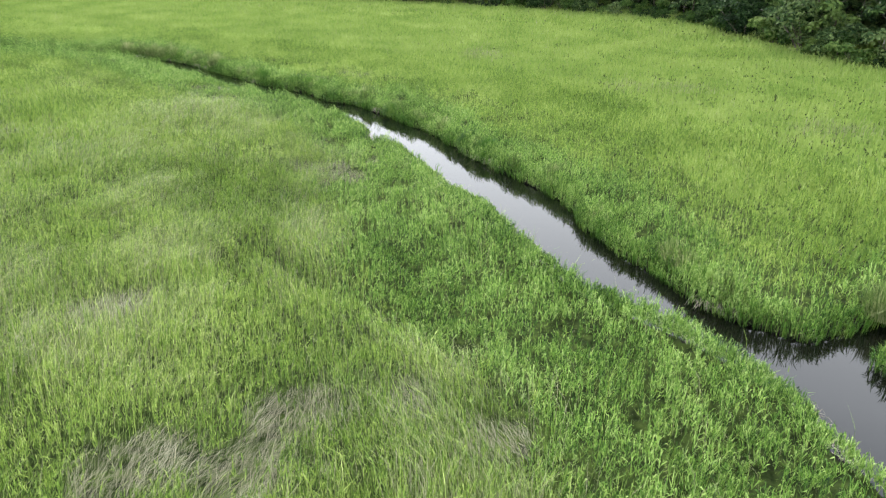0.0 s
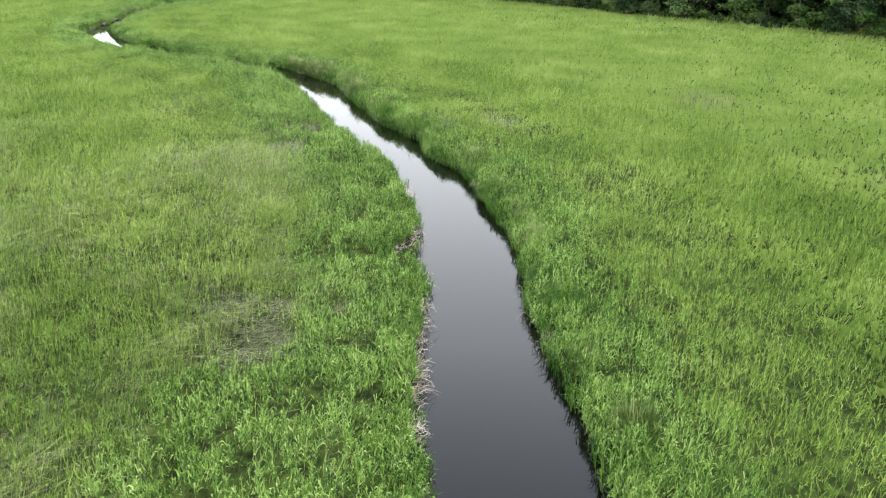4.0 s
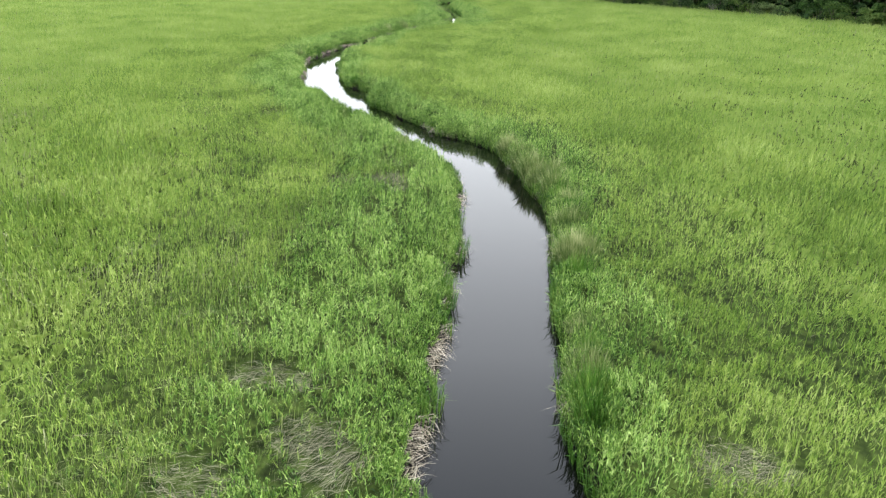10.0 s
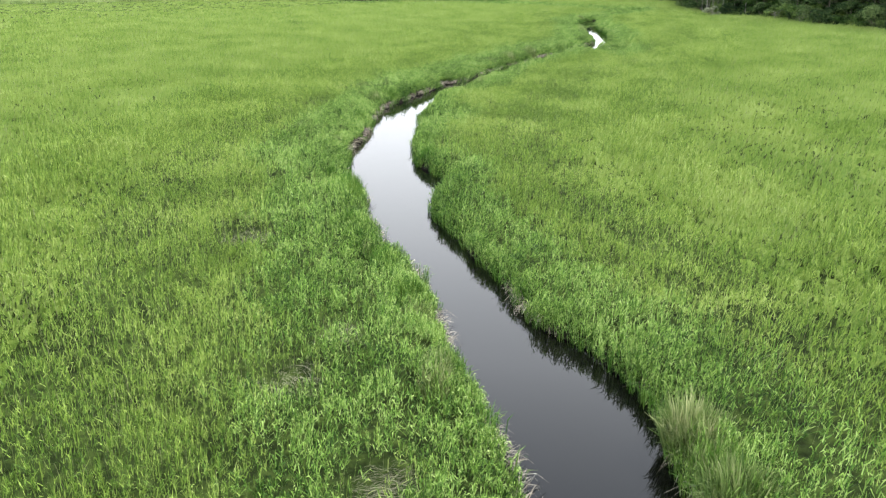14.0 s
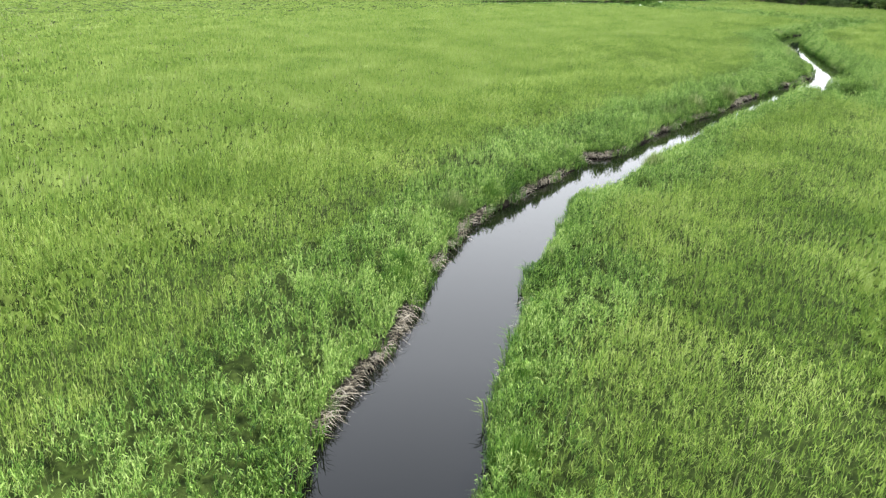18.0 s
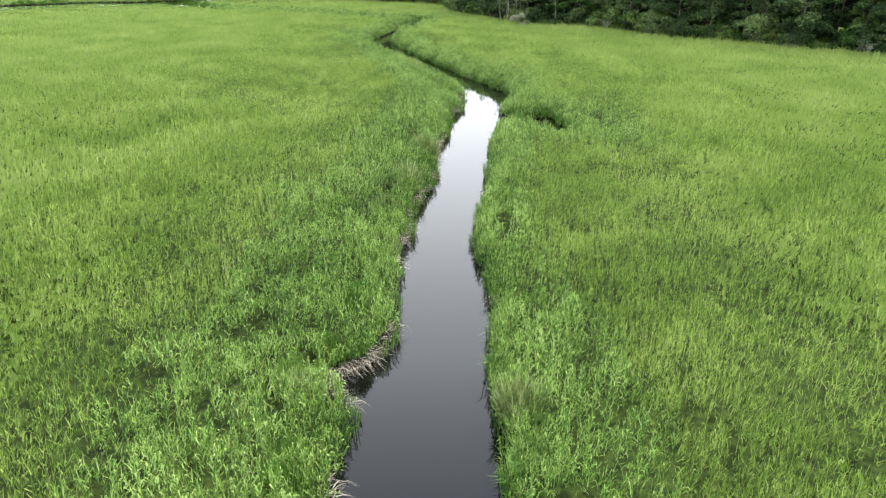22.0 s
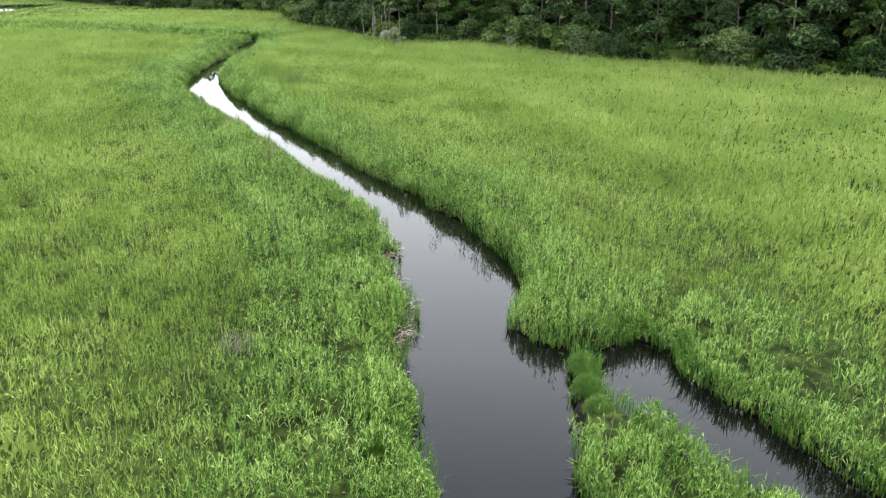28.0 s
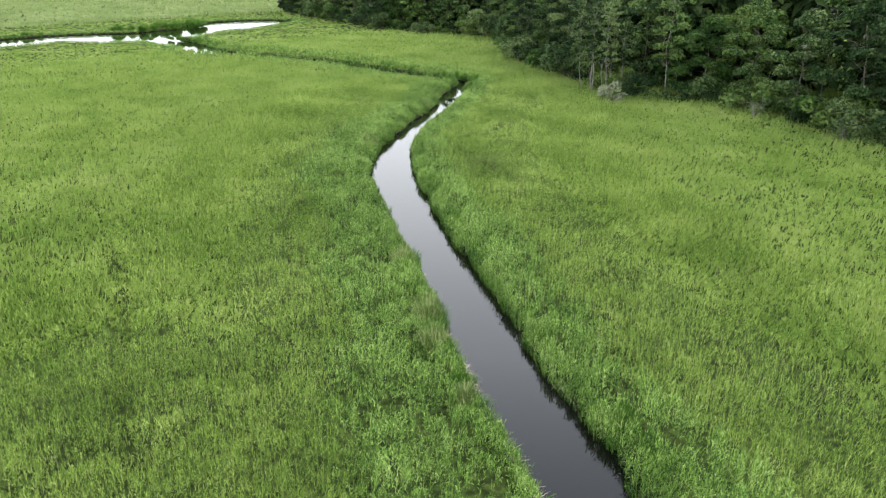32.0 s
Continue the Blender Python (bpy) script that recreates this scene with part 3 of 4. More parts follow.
def growth(x, y):
    """How well the plants grow: lower in furrows and in chance hollows."""
    f = 0.24 + 0.76 * smooth(0.15, 0.8, on_grid(FURROW, x, y) + 0.35 * (rough(x, y, 1.0, 0) - 0.5))
    f = f * (1 - 0.75 * spots(x, y, PITS)) * (0.45 + 0.55 * smooth(0.06, 0.16, rough(x, y, 1.9, 6)))
    # rounded clumps with narrow creases between them
    clump = np.minimum(1, 2.4 * np.abs(2 * rough(x, y, 2.2, 5) - 1)) ** 0.7
    return f * (0.52 + 0.34 * clump + 0.45 * rough(x, y, 1.4, 2) + 0.45 * (rough(x, y, 0.8, 3) - 0.5) + 0.45 * (rough(x, y, 0.45, 6) - 0.5) + 0.35 * (rough(x, y, 4.5, 7) - 0.5))


def fallen(x, y):
    """How thick the old fallen stalks lie along the banks."""
    return rough(x, y, 2.2, 6) * 0.65 + rough(x, y, 0.8, 7) * 0.35


def hummock(x, y, size, seed):
    """Rounded clumps packed side by side: 1 over the middle of each, falling to 0 in the gaps; each has its own height."""
    i, j = np.floor(x / size).astype(int), np.floor(y / size).astype(int)
    best, tall = np.full(len(x), 9.0), np.ones(len(x))
    for a in (-1, 0, 1):
        for b in (-1, 0, 1):
            u, v = (i + a) % 256, (j + b) % 256
            d = np.hypot((i + a + 0.15 + 0.7 * LATTICES[seed][u, v]) * size - x, (j + b + 0.15 + 0.7 * LATTICES[seed + 1][u, v]) * size - y) / size
            tall = np.where(d < best, 0.7 + 0.6 * LATTICES[seed + 2][u, v], tall)
            best = np.minimum(best, d)
    return (1 - smooth(0.18, 0.78, best)) * tall


def rim(x, y):
    """How tall the plants stand at the edge of the bank: a steep face on the east, a lower one on the west."""
    d = shore(x, y) + 0.5 * (rough(x, y, 0.9, 4) - 0.5)
    up = np.maximum(smooth(0.0, 1.2, d), spots(x, y, HEADS + TALL))
    least = np.where(bank_side(x, y) > 0, 0.66, 0.42)
    return (least + (1 - least) * up) * (1 + 0.18 * smooth(105, 145, y)) * (0.62 + 0.62 * hummock(x, y, 1.35, 1))


def plant_reeds():
    d = C_SHORE
    x, y = scatter(np.where((d > -0.9) & (d < 10), np.where(C_AXIS < 8, 50, np.where(C_AXIS < 15, 32, np.where(C_AXIS < 40, 12, 5))), 0) * np.where(d < 1.2, 1.5, 1.0))
    s = shore(x, y)
    keep = (s > np.where((bank_side(x, y) < 0) & (fallen(x, y) > 0.46) & (y < 163), 0.08, np.where(bank_side(x, y) > 0, -0.20, -0.12))) & (np.random.rand(len(x)) < np.where(s < 1.0, 1.0, 0.8) * reed_share(x, y)) & ((rough(x, y, 0.55, 3) > 0.27) | (s < 0.5)) & (np.random.rand(len(x)) > 0.8 * spots(x, y, FLAT)) & (np.random.rand(len(x)) > 1.2 * spots(x, y, BARE))
    x, y = x[keep], y[keep]
    far = off_axis(x, y)
    big = np.where(far < 8, 1, np.where(far < 15, 1.25, np.where(far < 40, 1.7, 2.6)))
    h = np.where(bank_side(x, y) > 0, 0.92, 0.80) * (1 + 0.55 * spots(x, y, TALL)) * growth(x, y) * (0.8 + 0.35 * np.random.rand(len(x))) * (1 - 0.55 * spots(x, y, SPIT)) * np.where(x < -245, 0.3, 1) * rim(x, y)
    edge = shore(x, y) < 0.55
    h = np.where(edge, np.minimum(h, 0.80 + 0.15 * np.random.rand(len(x))), h)
    count = np.where(far < 8, 12, np.where(far < 15, 8, 6)) + np.where(edge & (far < 25), 4, 0)
    return leafy(x, y, land(x, y), h, count, 0.190 * big ** 0.8, 0.0225 * big, "creek_reeds", MAT_REED, 0.84, low=np.where(edge, np.where(bank_side(x, y) < 0, 0.15, 0.02), 0.32))


def west_low(x, y):
    """1 on the west meadow along the lower creek, where much dry grass stands."""
    return np.where(bank_side(x, y) < 0, 1, 0.0) * (1 - smooth(48, 80, y))


def straw_share(x, y):
    w = west_low(x, y)
    s = (0.10 + 0.46 * smooth(0.38, 0.68, rough2(x, y, 6, 5))) * w + 0.04
    return np.clip(np.maximum(s, 0.75 * spots(x, y, PALE, 0.7)), 0, 0.9)


def flat_share(x, y):
    return np.clip(spots(x, y, FLAT) + 0.7 * smooth(0.72, 0.80, rough2(x, y, 2.6, 0)) * (0.25 + 0.75 * west_low(x, y)), 0, 1)


def plant_meadow():
    """Leafy grass on the meadow, thinner and finer where dry straw stands."""
    a, d = C_AXIS, C_SHORE
    x, y = scatter(np.where(d < 0.3, 0, np.where(a < 8, 45, np.where(a < 15, 36, np.where(a < 20, 19, 0)))))
    keep = (np.random.rand(len(x)) > reed_share(x, y)) & (np.random.rand(len(x)) > 0.92 * flat_share(x, y)) & (np.random.rand(len(x)) > 0.75 * straw_share(x, y)) & (rough(x, y, 0.5, 3) > 0.1)
    x, y = x[keep], y[keep]
    far = off_axis(x, y)
    big = np.where(far < 8, 1, np.where(far < 15, 1.15, 1.7))
    h = 0.88 * growth(x, y) * (0.80 + 0.32 * hummock(x, y, 1.7, 3)) * (0.8 + 0.4 * np.random.rand(len(x)))
    return leafy(x, y, land(x, y), h, np.where(far < 8, 9, 5), 0.195 * big, 0.0175 * big, "meadow_grass", MAT_GRASS, 0.92, bow=0.10)


def plant_under():
    """Short shoots that fill in between the taller stems."""
    a, d = C_AXIS, C_SHORE
    x, y = scatter(np.where(d < 0.3, 0, np.where(a < 9, 24, np.where(a < 18, 16, 0))))
    keep = np.random.rand(len(x)) > np.maximum(0.7 * reed_share(x, y), flat_share(x, y))
    x, y = x[keep], y[keep]
    h = growth(x, y) * (0.4 + 0.5 * np.random.rand(len(x)))
    big = np.where(off_axis(x, y) < 9, 1.0, 1.45)
    return leafy(x, y, land(x, y), h, 3, 0.16 * big, 0.020 * big, "young_grass", MAT_GRASS, 0.75, low=0.2, bow=0.1)


def plant_straw():
    a, d = C_AXIS, C_SHORE
    x, y = scatter(np.where(d < 0.5, 0, np.where(a < 9, 170, np.where(a < 17, 85, np.where(a < 30, 36, 0)))))
    pick = np.random.rand(len(x))
    sh, fl = straw_share(x, y), flat_share(x, y)
    keep = (pick < np.maximum(sh, fl)) & (np.random.rand(len(x)) > 0.94 * reed_share(x, y))
    x, y, fl = x[keep], y[keep], fl[keep]
    far = off_axis(x, y)
    w = (0.005 + 0.005 * np.random.rand(len(x))) * np.where(far < 9, 1, np.where(far < 17, 1.5, 2.3))
    h = growth(x, y) * (0.75 + 0.55 * np.random.rand(len(x)))
    swept = 0.35 + 0.65 * west_low(x, y)
    lean, h = wind(x, y, 0.95, 0.4) * swept[:, None], h * (0.55 + 0.45 * swept)
    p = feet(x, y)
    flat = np.random.rand(len(x)) < fl
    green = ~flat & (np.random.rand(len(x)) < 0.42)
    s = ~flat & ~green
    straw = blades(p[s], h[s] * 1.05, w[s], lean[s] * 1.05, "dry_grass", MAT_STRAW)
    bent = blades(p[green], h[green], w[green] * 1.7, lean[green], "bent_grass", MAT_GRASS)
    p[flat, 2] += 0.05 + 0.30 * np.random.rand(flat.sum())
    matted = blades(p[flat], 0.14 + 0 * h[flat], w[flat] * 1.2, lean[flat] / swept[flat, None] * 5.0, "flattened_grass", MAT_THATCH)
    return straw, bent, matted


def plant_far():
    a, d = C_AXIS, C_SHORE
    x, y = scatter(np.where((d < 0.4) | (a < 14), 0, np.where(a < 26, 34, np.where(a < 36, 27, np.where(a < 55, 19, np.where(a < 90, 8, np.where(a < 150, 1.8, 0.9)))))))
    keep = (on_grid(FURROW, x, y) > 0.4) | (np.random.rand(len(x)) < 0.2)
    x, y = x[keep], y[keep]
    far = off_axis(x, y)
    big = np.where(far < 26, 0.42, np.where(far < 36, 0.52, np.where(far < 55, 0.72, np.where(far < 90, 1.5, 2.8))))
    h = (0.75 + 0.45 * np.random.rand(len(x))) * (0.45 + 0.6 * growth(x, y)) * np.where(x < -245, 0.4, 1.15)
    dry = np.random.rand(len(x)) < straw_share(x, y) * 0.6
    w = 0.12 * big * (0.6 + 0.8 * np.random.rand(len(x)))
    p, lean = feet(x, y), wind(x, y, 0.3, 1.2)
    p[:, 2] += h * (0.05 + 0.40 * np.random.rand(len(x)))
    h = 0.38 * h
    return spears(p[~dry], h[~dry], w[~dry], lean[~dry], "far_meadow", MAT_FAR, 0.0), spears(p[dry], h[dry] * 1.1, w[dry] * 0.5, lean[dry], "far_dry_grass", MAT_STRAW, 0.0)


def plant_low():
    """Broad low tufts that close the sward between the taller grass out on the meadow."""
    a, d = C_AXIS, C_SHORE
    x, y = scatter(np.where((d < 0.6) | (a < 12), 0, np.where(a < 26, 9, np.where(a < 60, 6, np.where(a < 110, 2, 0.6)))))
    keep = (on_grid(FURROW, x, y) > 0.35) & (np.random.rand(len(x)) > reed_share(x, y))
    x, y = x[keep], y[keep]
    far = off_axis(x, y)
    w = np.where(far < 26, 0.30, np.where(far < 60, 0.42, np.where(far < 110, 0.8, 1.4))) * (0.7 + 0.6 * np.random.rand(len(x)))
    h = (0.30 + 0.25 * np.random.rand(len(x))) * np.where(x < -245, 0.6, 1) * (0.5 + 0.5 * growth(x, y))
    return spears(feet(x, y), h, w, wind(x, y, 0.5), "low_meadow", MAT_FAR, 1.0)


def plant_horizon():
    """Coarse tufts on the meadows beyond the river."""
    n = 60000
    x, y = -338 - 420 * np.random.rand(n) ** 1.3, 60 + 380 * np.random.rand(n)
    p = np.stack([x, y, 0 * x + 0.25], 1)
    return spears(p, 0.9 + 0.6 * np.random.rand(n), 0.7 + 0.9 * np.random.rand(n), wind(x, y, 0.4), "horizon_meadow", MAT_HAZED, 0.8)


def towards_water(x, y, e=0.5):
    gx, gy = shore(x + e, y) - shore(x - e, y), shore(x, y + e) - shore(x, y - e)
    return np.arctan2(-gy, -gx)


def plant_fringe():
    """Long leaves that hang from the bank's edge down to the water."""
    x, y = scatter(np.where((C_SHORE > -1.2) & (C_SHORE < 1.4), np.where(C_AXIS < 20, 150, 70), 0))
    s = shore(x, y)
    keep = (s > -0.32) & (s < 0.20) & (rough(x, y, 0.9, 1) > np.where(bank_side(x, y) < 0, 0.5, 0.2))
    x, y = x[keep], y[keep]
    a = towards_water(x, y) + np.random.randn(len(x)) * 0.7
    lean = np.stack([np.cos(a), np.sin(a)], 1) * (0.15 + 0.4 * np.random.rand(len(x)))[:, None]
    p = np.stack([x, y, np.maximum(land(x, y), 0.0) - 0.02], 1)
    w = (0.018 + 0.016 * np.random.rand(len(x))) * np.where(off_axis(x, y) < 20, 1, 2.0)
    return blades(p, (0.3 + 0.5 * np.random.rand(len(x))) * (0.45 + 1.0 * rough(x, y, 1.3, 7)), w, lean, "bank_fringe", MAT_SEDGE, 1.2)


def plant_stalks():
    """A thatch of pale dead stalks, combed down off the bank until it hangs over the water's edge."""
    d = C_SHORE
    x, y = scatter(np.where((d > -1.2) & (d < 1.4) & (C_AXIS < 24), 190, 0))
    s = shore(x, y)
    west = bank_side(x, y) < 0
    thick = fallen(x, y) - np.where(west, 0.40, 0.58)
    keep = (s > -0.12) & (s < 0.24) & (np.random.rand(len(x)) < 6 * thick) & (np.hypot(x + 101, y - 146) > 6.5) & (y < 163)
    x, y = x[keep], y[keep]
    a = towards_water(x, y) + 0.5 + 1.6 * (rough(x, y, 1.0, 5) - 0.5) + np.random.randn(len(x)) * 0.55
    ln = 0.2 + 0.55 * np.random.rand(len(x)) ** 2
    way = np.stack([np.cos(a), np.sin(a), 0 * a], 1)
    root = np.stack([x, y, 0.14 + 0.24 * np.random.rand(len(x))], 1)
    mid = root + way * (ln * 0.55)[:, None]
    mid[:, 2] += 0.06 * np.random.randn(len(x))
    tip = root + way * ln[:, None]
    tip[:, 2] = np.maximum(0.03, root[:, 2] - 0.12 - 0.25 * np.random.rand(len(x)))
    side = np.stack([-np.sin(a), np.cos(a), 0.4 * np.random.randn(len(x))], 1) * (0.0035 + 0.004 * np.random.rand(len(x)))[:, None]
    v = np.stack([root - side, root + side, mid + side, mid - side, tip], 1).reshape(-1, 3)
    b = np.arange(len(x))[:, None] * 5
    f = np.stack([b + [0, 1, 2], b + [0, 2, 3], b + [3, 2, 4]], 1).reshape(-1, 3)
    return raw_mesh("dead_stalks", v, f, MAT_STALK)


def spray(name, rng, root, mid, tip, a, width, mat):
    """Fine leaves from root over mid to tip."""
    n = len(root)
    side = np.stack([-np.sin(a), np.cos(a), 0.3 * rng.randn(n)], 1) * (width * (0.6 + 0.6 * rng.rand(n)))[:, None]
    v = np.stack([root - side, root + side, mid + side, mid - side, tip], 1).reshape(-1, 3)
    b = np.arange(n)[:, None] * 5
    f = np.stack([b + [0, 1, 2], b + [0, 2, 3], b + [3, 2, 4]], 1).reshape(-1, 3)
    return raw_mesh(name, v, f, mat)


def make_tussock(seed):
    """A dense round cushion of fine sedge, leaves arching over from its heart."""
    rng = np.random.RandomState(seed)
    n = 2600
    a, r = rng.rand(n) * 2 * np.pi, rng.rand(n) ** 0.5
    way = np.stack([np.cos(a), np.sin(a), 0 * a], 1)
    long = 0.8 + 0.35 * rng.rand(n)
    root = way * (0.5 * r)[:, None]
    mid = way * (0.85 * r * long)[:, None]
    mid[:, 2] = 0.95 * np.sqrt(1.02 - r * r) * long
    b = a + 0.7 * rng.randn(n)
    tip = mid + np.stack([np.cos(b), np.sin(b), 0 * b], 1) * (0.10 + 0.16 * rng.rand(n))[:, None]
    tip[:, 2] += 0.14 * rng.randn(n) - 0.25 * r
    tip[:, 2] = np.maximum(tip[:, 2], 0.0)
    return new("tussock", spray("tussock", rng, root, mid, tip, a, 0.011, MAT_SEDGE))


def make_tuft(seed, wide, mat=None):
    """A sheaf of old sedge with pale tips, at the edge of the bank: upright within, drooping round its rim."""
    rng = np.random.RandomState(seed)
    n = 700
    a, r = rng.rand(n) * 2 * np.pi, rng.rand(n) ** 0.5
    way = np.stack([np.cos(a) * wide, np.sin(a), 0 * a], 1)
    h = (1.05 - 0.4 * r * r) * (0.6 + 0.6 * rng.rand(n))
    root = way * (0.42 * r)[:, None]
    b = a + 0.9 * rng.randn(n)
    out = np.stack([np.cos(b), np.sin(b), 0 * b], 1)
    mid = root + out * (0.04 + 0.10 * r)[:, None]
    mid[:, 2] += 0.66 * h
    tip = mid + out * (0.05 + 0.20 * r * rng.rand(n))[:, None]
    tip[:, 2] += h * (0.34 - 0.5 * r * rng.rand(n) ** 2)
    return new("sedge_tuft", spray("sedge_tuft", rng, root, mid, tip, b + 0.5 * rng.randn(n), 0.0105, mat or MAT_TUFT))


tagged(new("creek_reeds", plant_reeds()), "lush bright green reeds with broad arching leaves", "reeds", kind="stuff")
straw, bent, matted = plant_straw()
tagged(new("meadow_grass", plant_meadow()), "tall yellow-green marsh grass leaning in the wind", "grass", kind="stuff")
tagged(new("young_grass", plant_under()), "short green shoots between the taller stems", "grass", kind="stuff")
tagged(new("dry_grass", straw), "pale dry straw standing among the green grass", "dry grass", kind="stuff")
tagged(new("flattened_grass", matted), "matted grey-brown grass lying flat in patches", "flattened grass", kind="stuff")
far_green, far_dry = plant_far()
tagged(new("far_meadow", far_green), "yellow-green marsh meadow stretching into the distance", "grass", kind="stuff")
tagged(new("far_dry_grass", far_dry), "pale dry tufts scattered over the far meadow", "dry grass", kind="stuff")
tagged(new("low_meadow", plant_low()), "low dense tufts of grass closing the meadow sward", "grass", kind="stuff")
tagged(new("horizon_meadow", plant_horizon()), "open green meadow beyond the river", "grass", kind="stuff")
tagged(new("bank_fringe", plant_fringe()), "dark green sedge leaves hanging down to the water", "sedge", kind="stuff")
tagged(new("bent_grass", bent), "long thin green grass blown over among the straw", "grass", kind="stuff")
tagged(new("dead_stalks", plant_stalks()), "bleached dead reed stalks drooping over the water", "reed stalks", kind="stuff")
clump = tagged(make_tussock(31), "dense round tussock of dark green sedge at the water's edge", "tussock", "tussocks along the creek")
for k, (x, y, r) in enumerate(TUSSOCKS):
    m = pose(x, y, 0.12, 0, 0, 67 * k) @ Matrix.Scale(r / 0.8, 4)
    if k == 0:
        clump.matrix_basis = m
    else:
        copy_thing(clump, pose(x, y, 0.12, 0, 0, 67 * k)).scale = (r / 0.8,) * 3

# sheaves of old sedge stand along the edge of the banks, mostly the east one
tufts = [tagged(make_tuft(51, 1.1), "upright olive-grey sedge tuft with pale tips", "tuft", "sedge tufts along the banks"),
         tagged(make_tuft(52, 1.5), "spreading olive-grey sedge tuft leaning over the bank", "tuft", "sedge tufts along the banks")]
tufts.append(tagged(make_tuft(53, 1.3, MAT_SEDGE), "bushy dark green sedge tuft at the edge of the bank", "tuft", "sedge tufts along the banks"))
rng = np.random.RandomState(8)
along, way = CREEK[:, :2], np.gradient(CREEK[:, :2], axis=0)
placed = [False, False, False]


def plant_tuft(k, side, kind, size, inland):
    """A tuft beside the creek's axis at its k-th step: moved out from the axis until it stands that far inland."""
    n = np.array([way[k, 1], -way[k, 0]]) / np.hypot(*way[k]) * side
    d = CREEK[k, 2] / 2
    while shore(along[k, :1] + n[0] * d, along[k, 1:2] + n[1] * d)[0] < inland and d < 5:
        d += 0.08
    x, y = along[k] + n * d
    if np.hypot(x + 103.2, y - 144.8) < 4.5:
        return
    m = pose(x, y, 0.25, 0, 0, rng.rand() * 360) @ Matrix.Scale(size, 4)
    if placed[kind]:
        copy_thing(tufts[kind], m)
    else:
        tufts[kind].matrix_basis, placed[kind] = m, True


k = 20
while along[k, 1] < 83:
    up = along[k, 1] > 58
    plant_tuft(k, 1 if rng.rand() < 0.95 else -1, 2 if rng.rand() < (0.5 if up else 0.2) else rng.randint(2), (1.0 if up else 0.72) + 0.5 * rng.rand() ** 1.5, 0.45 + 0.3 * rng.rand())
    k += int(rng.choice([1, 2, 2, 8]) + rng.rand() * 2)
# the outer bank of the middle reach carries a ragged row of dark clumps, and so does the east bank further up
while along[k, 1] < 144:
    west = rng.rand() < 0.72
    plant_tuft(k, -1 if west else 1, 2 if rng.rand() < 0.7 else rng.randint(2), (0.85 if west else 0.7) + 0.5 * rng.rand(), 0.6 + 0.4 * rng.rand() if west else 0.45)
    k += int(rng.choice([1, 2, 3, 7]) + rng.rand() * 3)
while k < len(CREEK) - 20:
    plant_tuft(k, 1 if rng.rand() < 0.55 or along[k, 1] < 160 else -1, 2 if rng.rand() < 0.8 else rng.randint(2), 0.75 + 0.5 * rng.rand(), 0.5 + 0.3 * rng.rand())
    k += int(rng.choice([1, 2, 3, 6]) + rng.rand() * 2)


# dark clumps of reeds line the north side of the outlet and the far shore of the river
def clump_row(nodes, step, size, spread):
    line = course(nodes, 0.5)
    k = 0.0
    while k < len(line):
        x, y, _ = line[int(k)]
        x, y = on_bank(x + spread * rng.randn(), y + spread * rng.randn())
        copy_thing(tufts[2], pose(x, y, 0.2, 0, 0, rng.rand() * 360) @ Matrix.Scale(size * (0.7 + 0.6 * rng.rand()), 4))
        k += step * (0.5 + rng.rand()) / 0.5


clump_row([(-173, 226.6, 0), (-181, 229.2, 0), (-193, 231.2, 0), (-210, 234, 0), (-223, 234, 0), (-237, 232.6, 0), (-246, 232, 0)], 1.5, 1.25, 0.4)
clump_row([(-304, 240, 0), (-301, 247, 0), (-303, 255, 0), (-303, 264, 0), (-311, 270, 0)], 1.2, 2.2, 1.5)
clump_row([(-309, 205, 0), (-309, 214, 0), (-310, 224, 0)], 2.0, 1.6, 1.0)
clump_row([(-279, 233, 0), (-268, 236, 0), (-258, 236, 0), (-247, 234, 0)], 1.8, 1.3, 0.7)


# a thick group of them on the outside of the middle bend
for k, (x, y) in enumerate(((-31.8, 82.6), (-32.7, 83.1), (-31.0, 82.0), (-34.0, 84.0), (-35.2, 84.5), (-30.0, 81.4))):
    copy_thing(tufts[k % 2], pose(*on_bank(x, y), 0.25, 0, 0, 50 * k) @ Matrix.Scale(1.1 + 0.08 * (k % 3), 4))


# ---------------------------------------------------------------- trees
def tube(bm, points, radii, sides=6):
    rings = []
    for k, (p, r) in enumerate(zip(points, radii)):
        way = (points[min(k + 1, len(points) - 1)] - points[max(k - 1, 0)]).normalized()
        q = way.to_track_quat("Z", "Y")
        rings.append([bm.verts.new(p + q @ Vector((math.cos(2 * math.pi * i / sides) * r, math.sin(2 * math.pi * i / sides) * r, 0))) for i in range(sides)])
    for a, b in zip(rings, rings[1:]):
        for i in range(sides):
            bm.faces.new((a[i], a[(i + 1) % sides], b[(i + 1) % sides], b[i]))
    bm.faces.new(rings[-1])


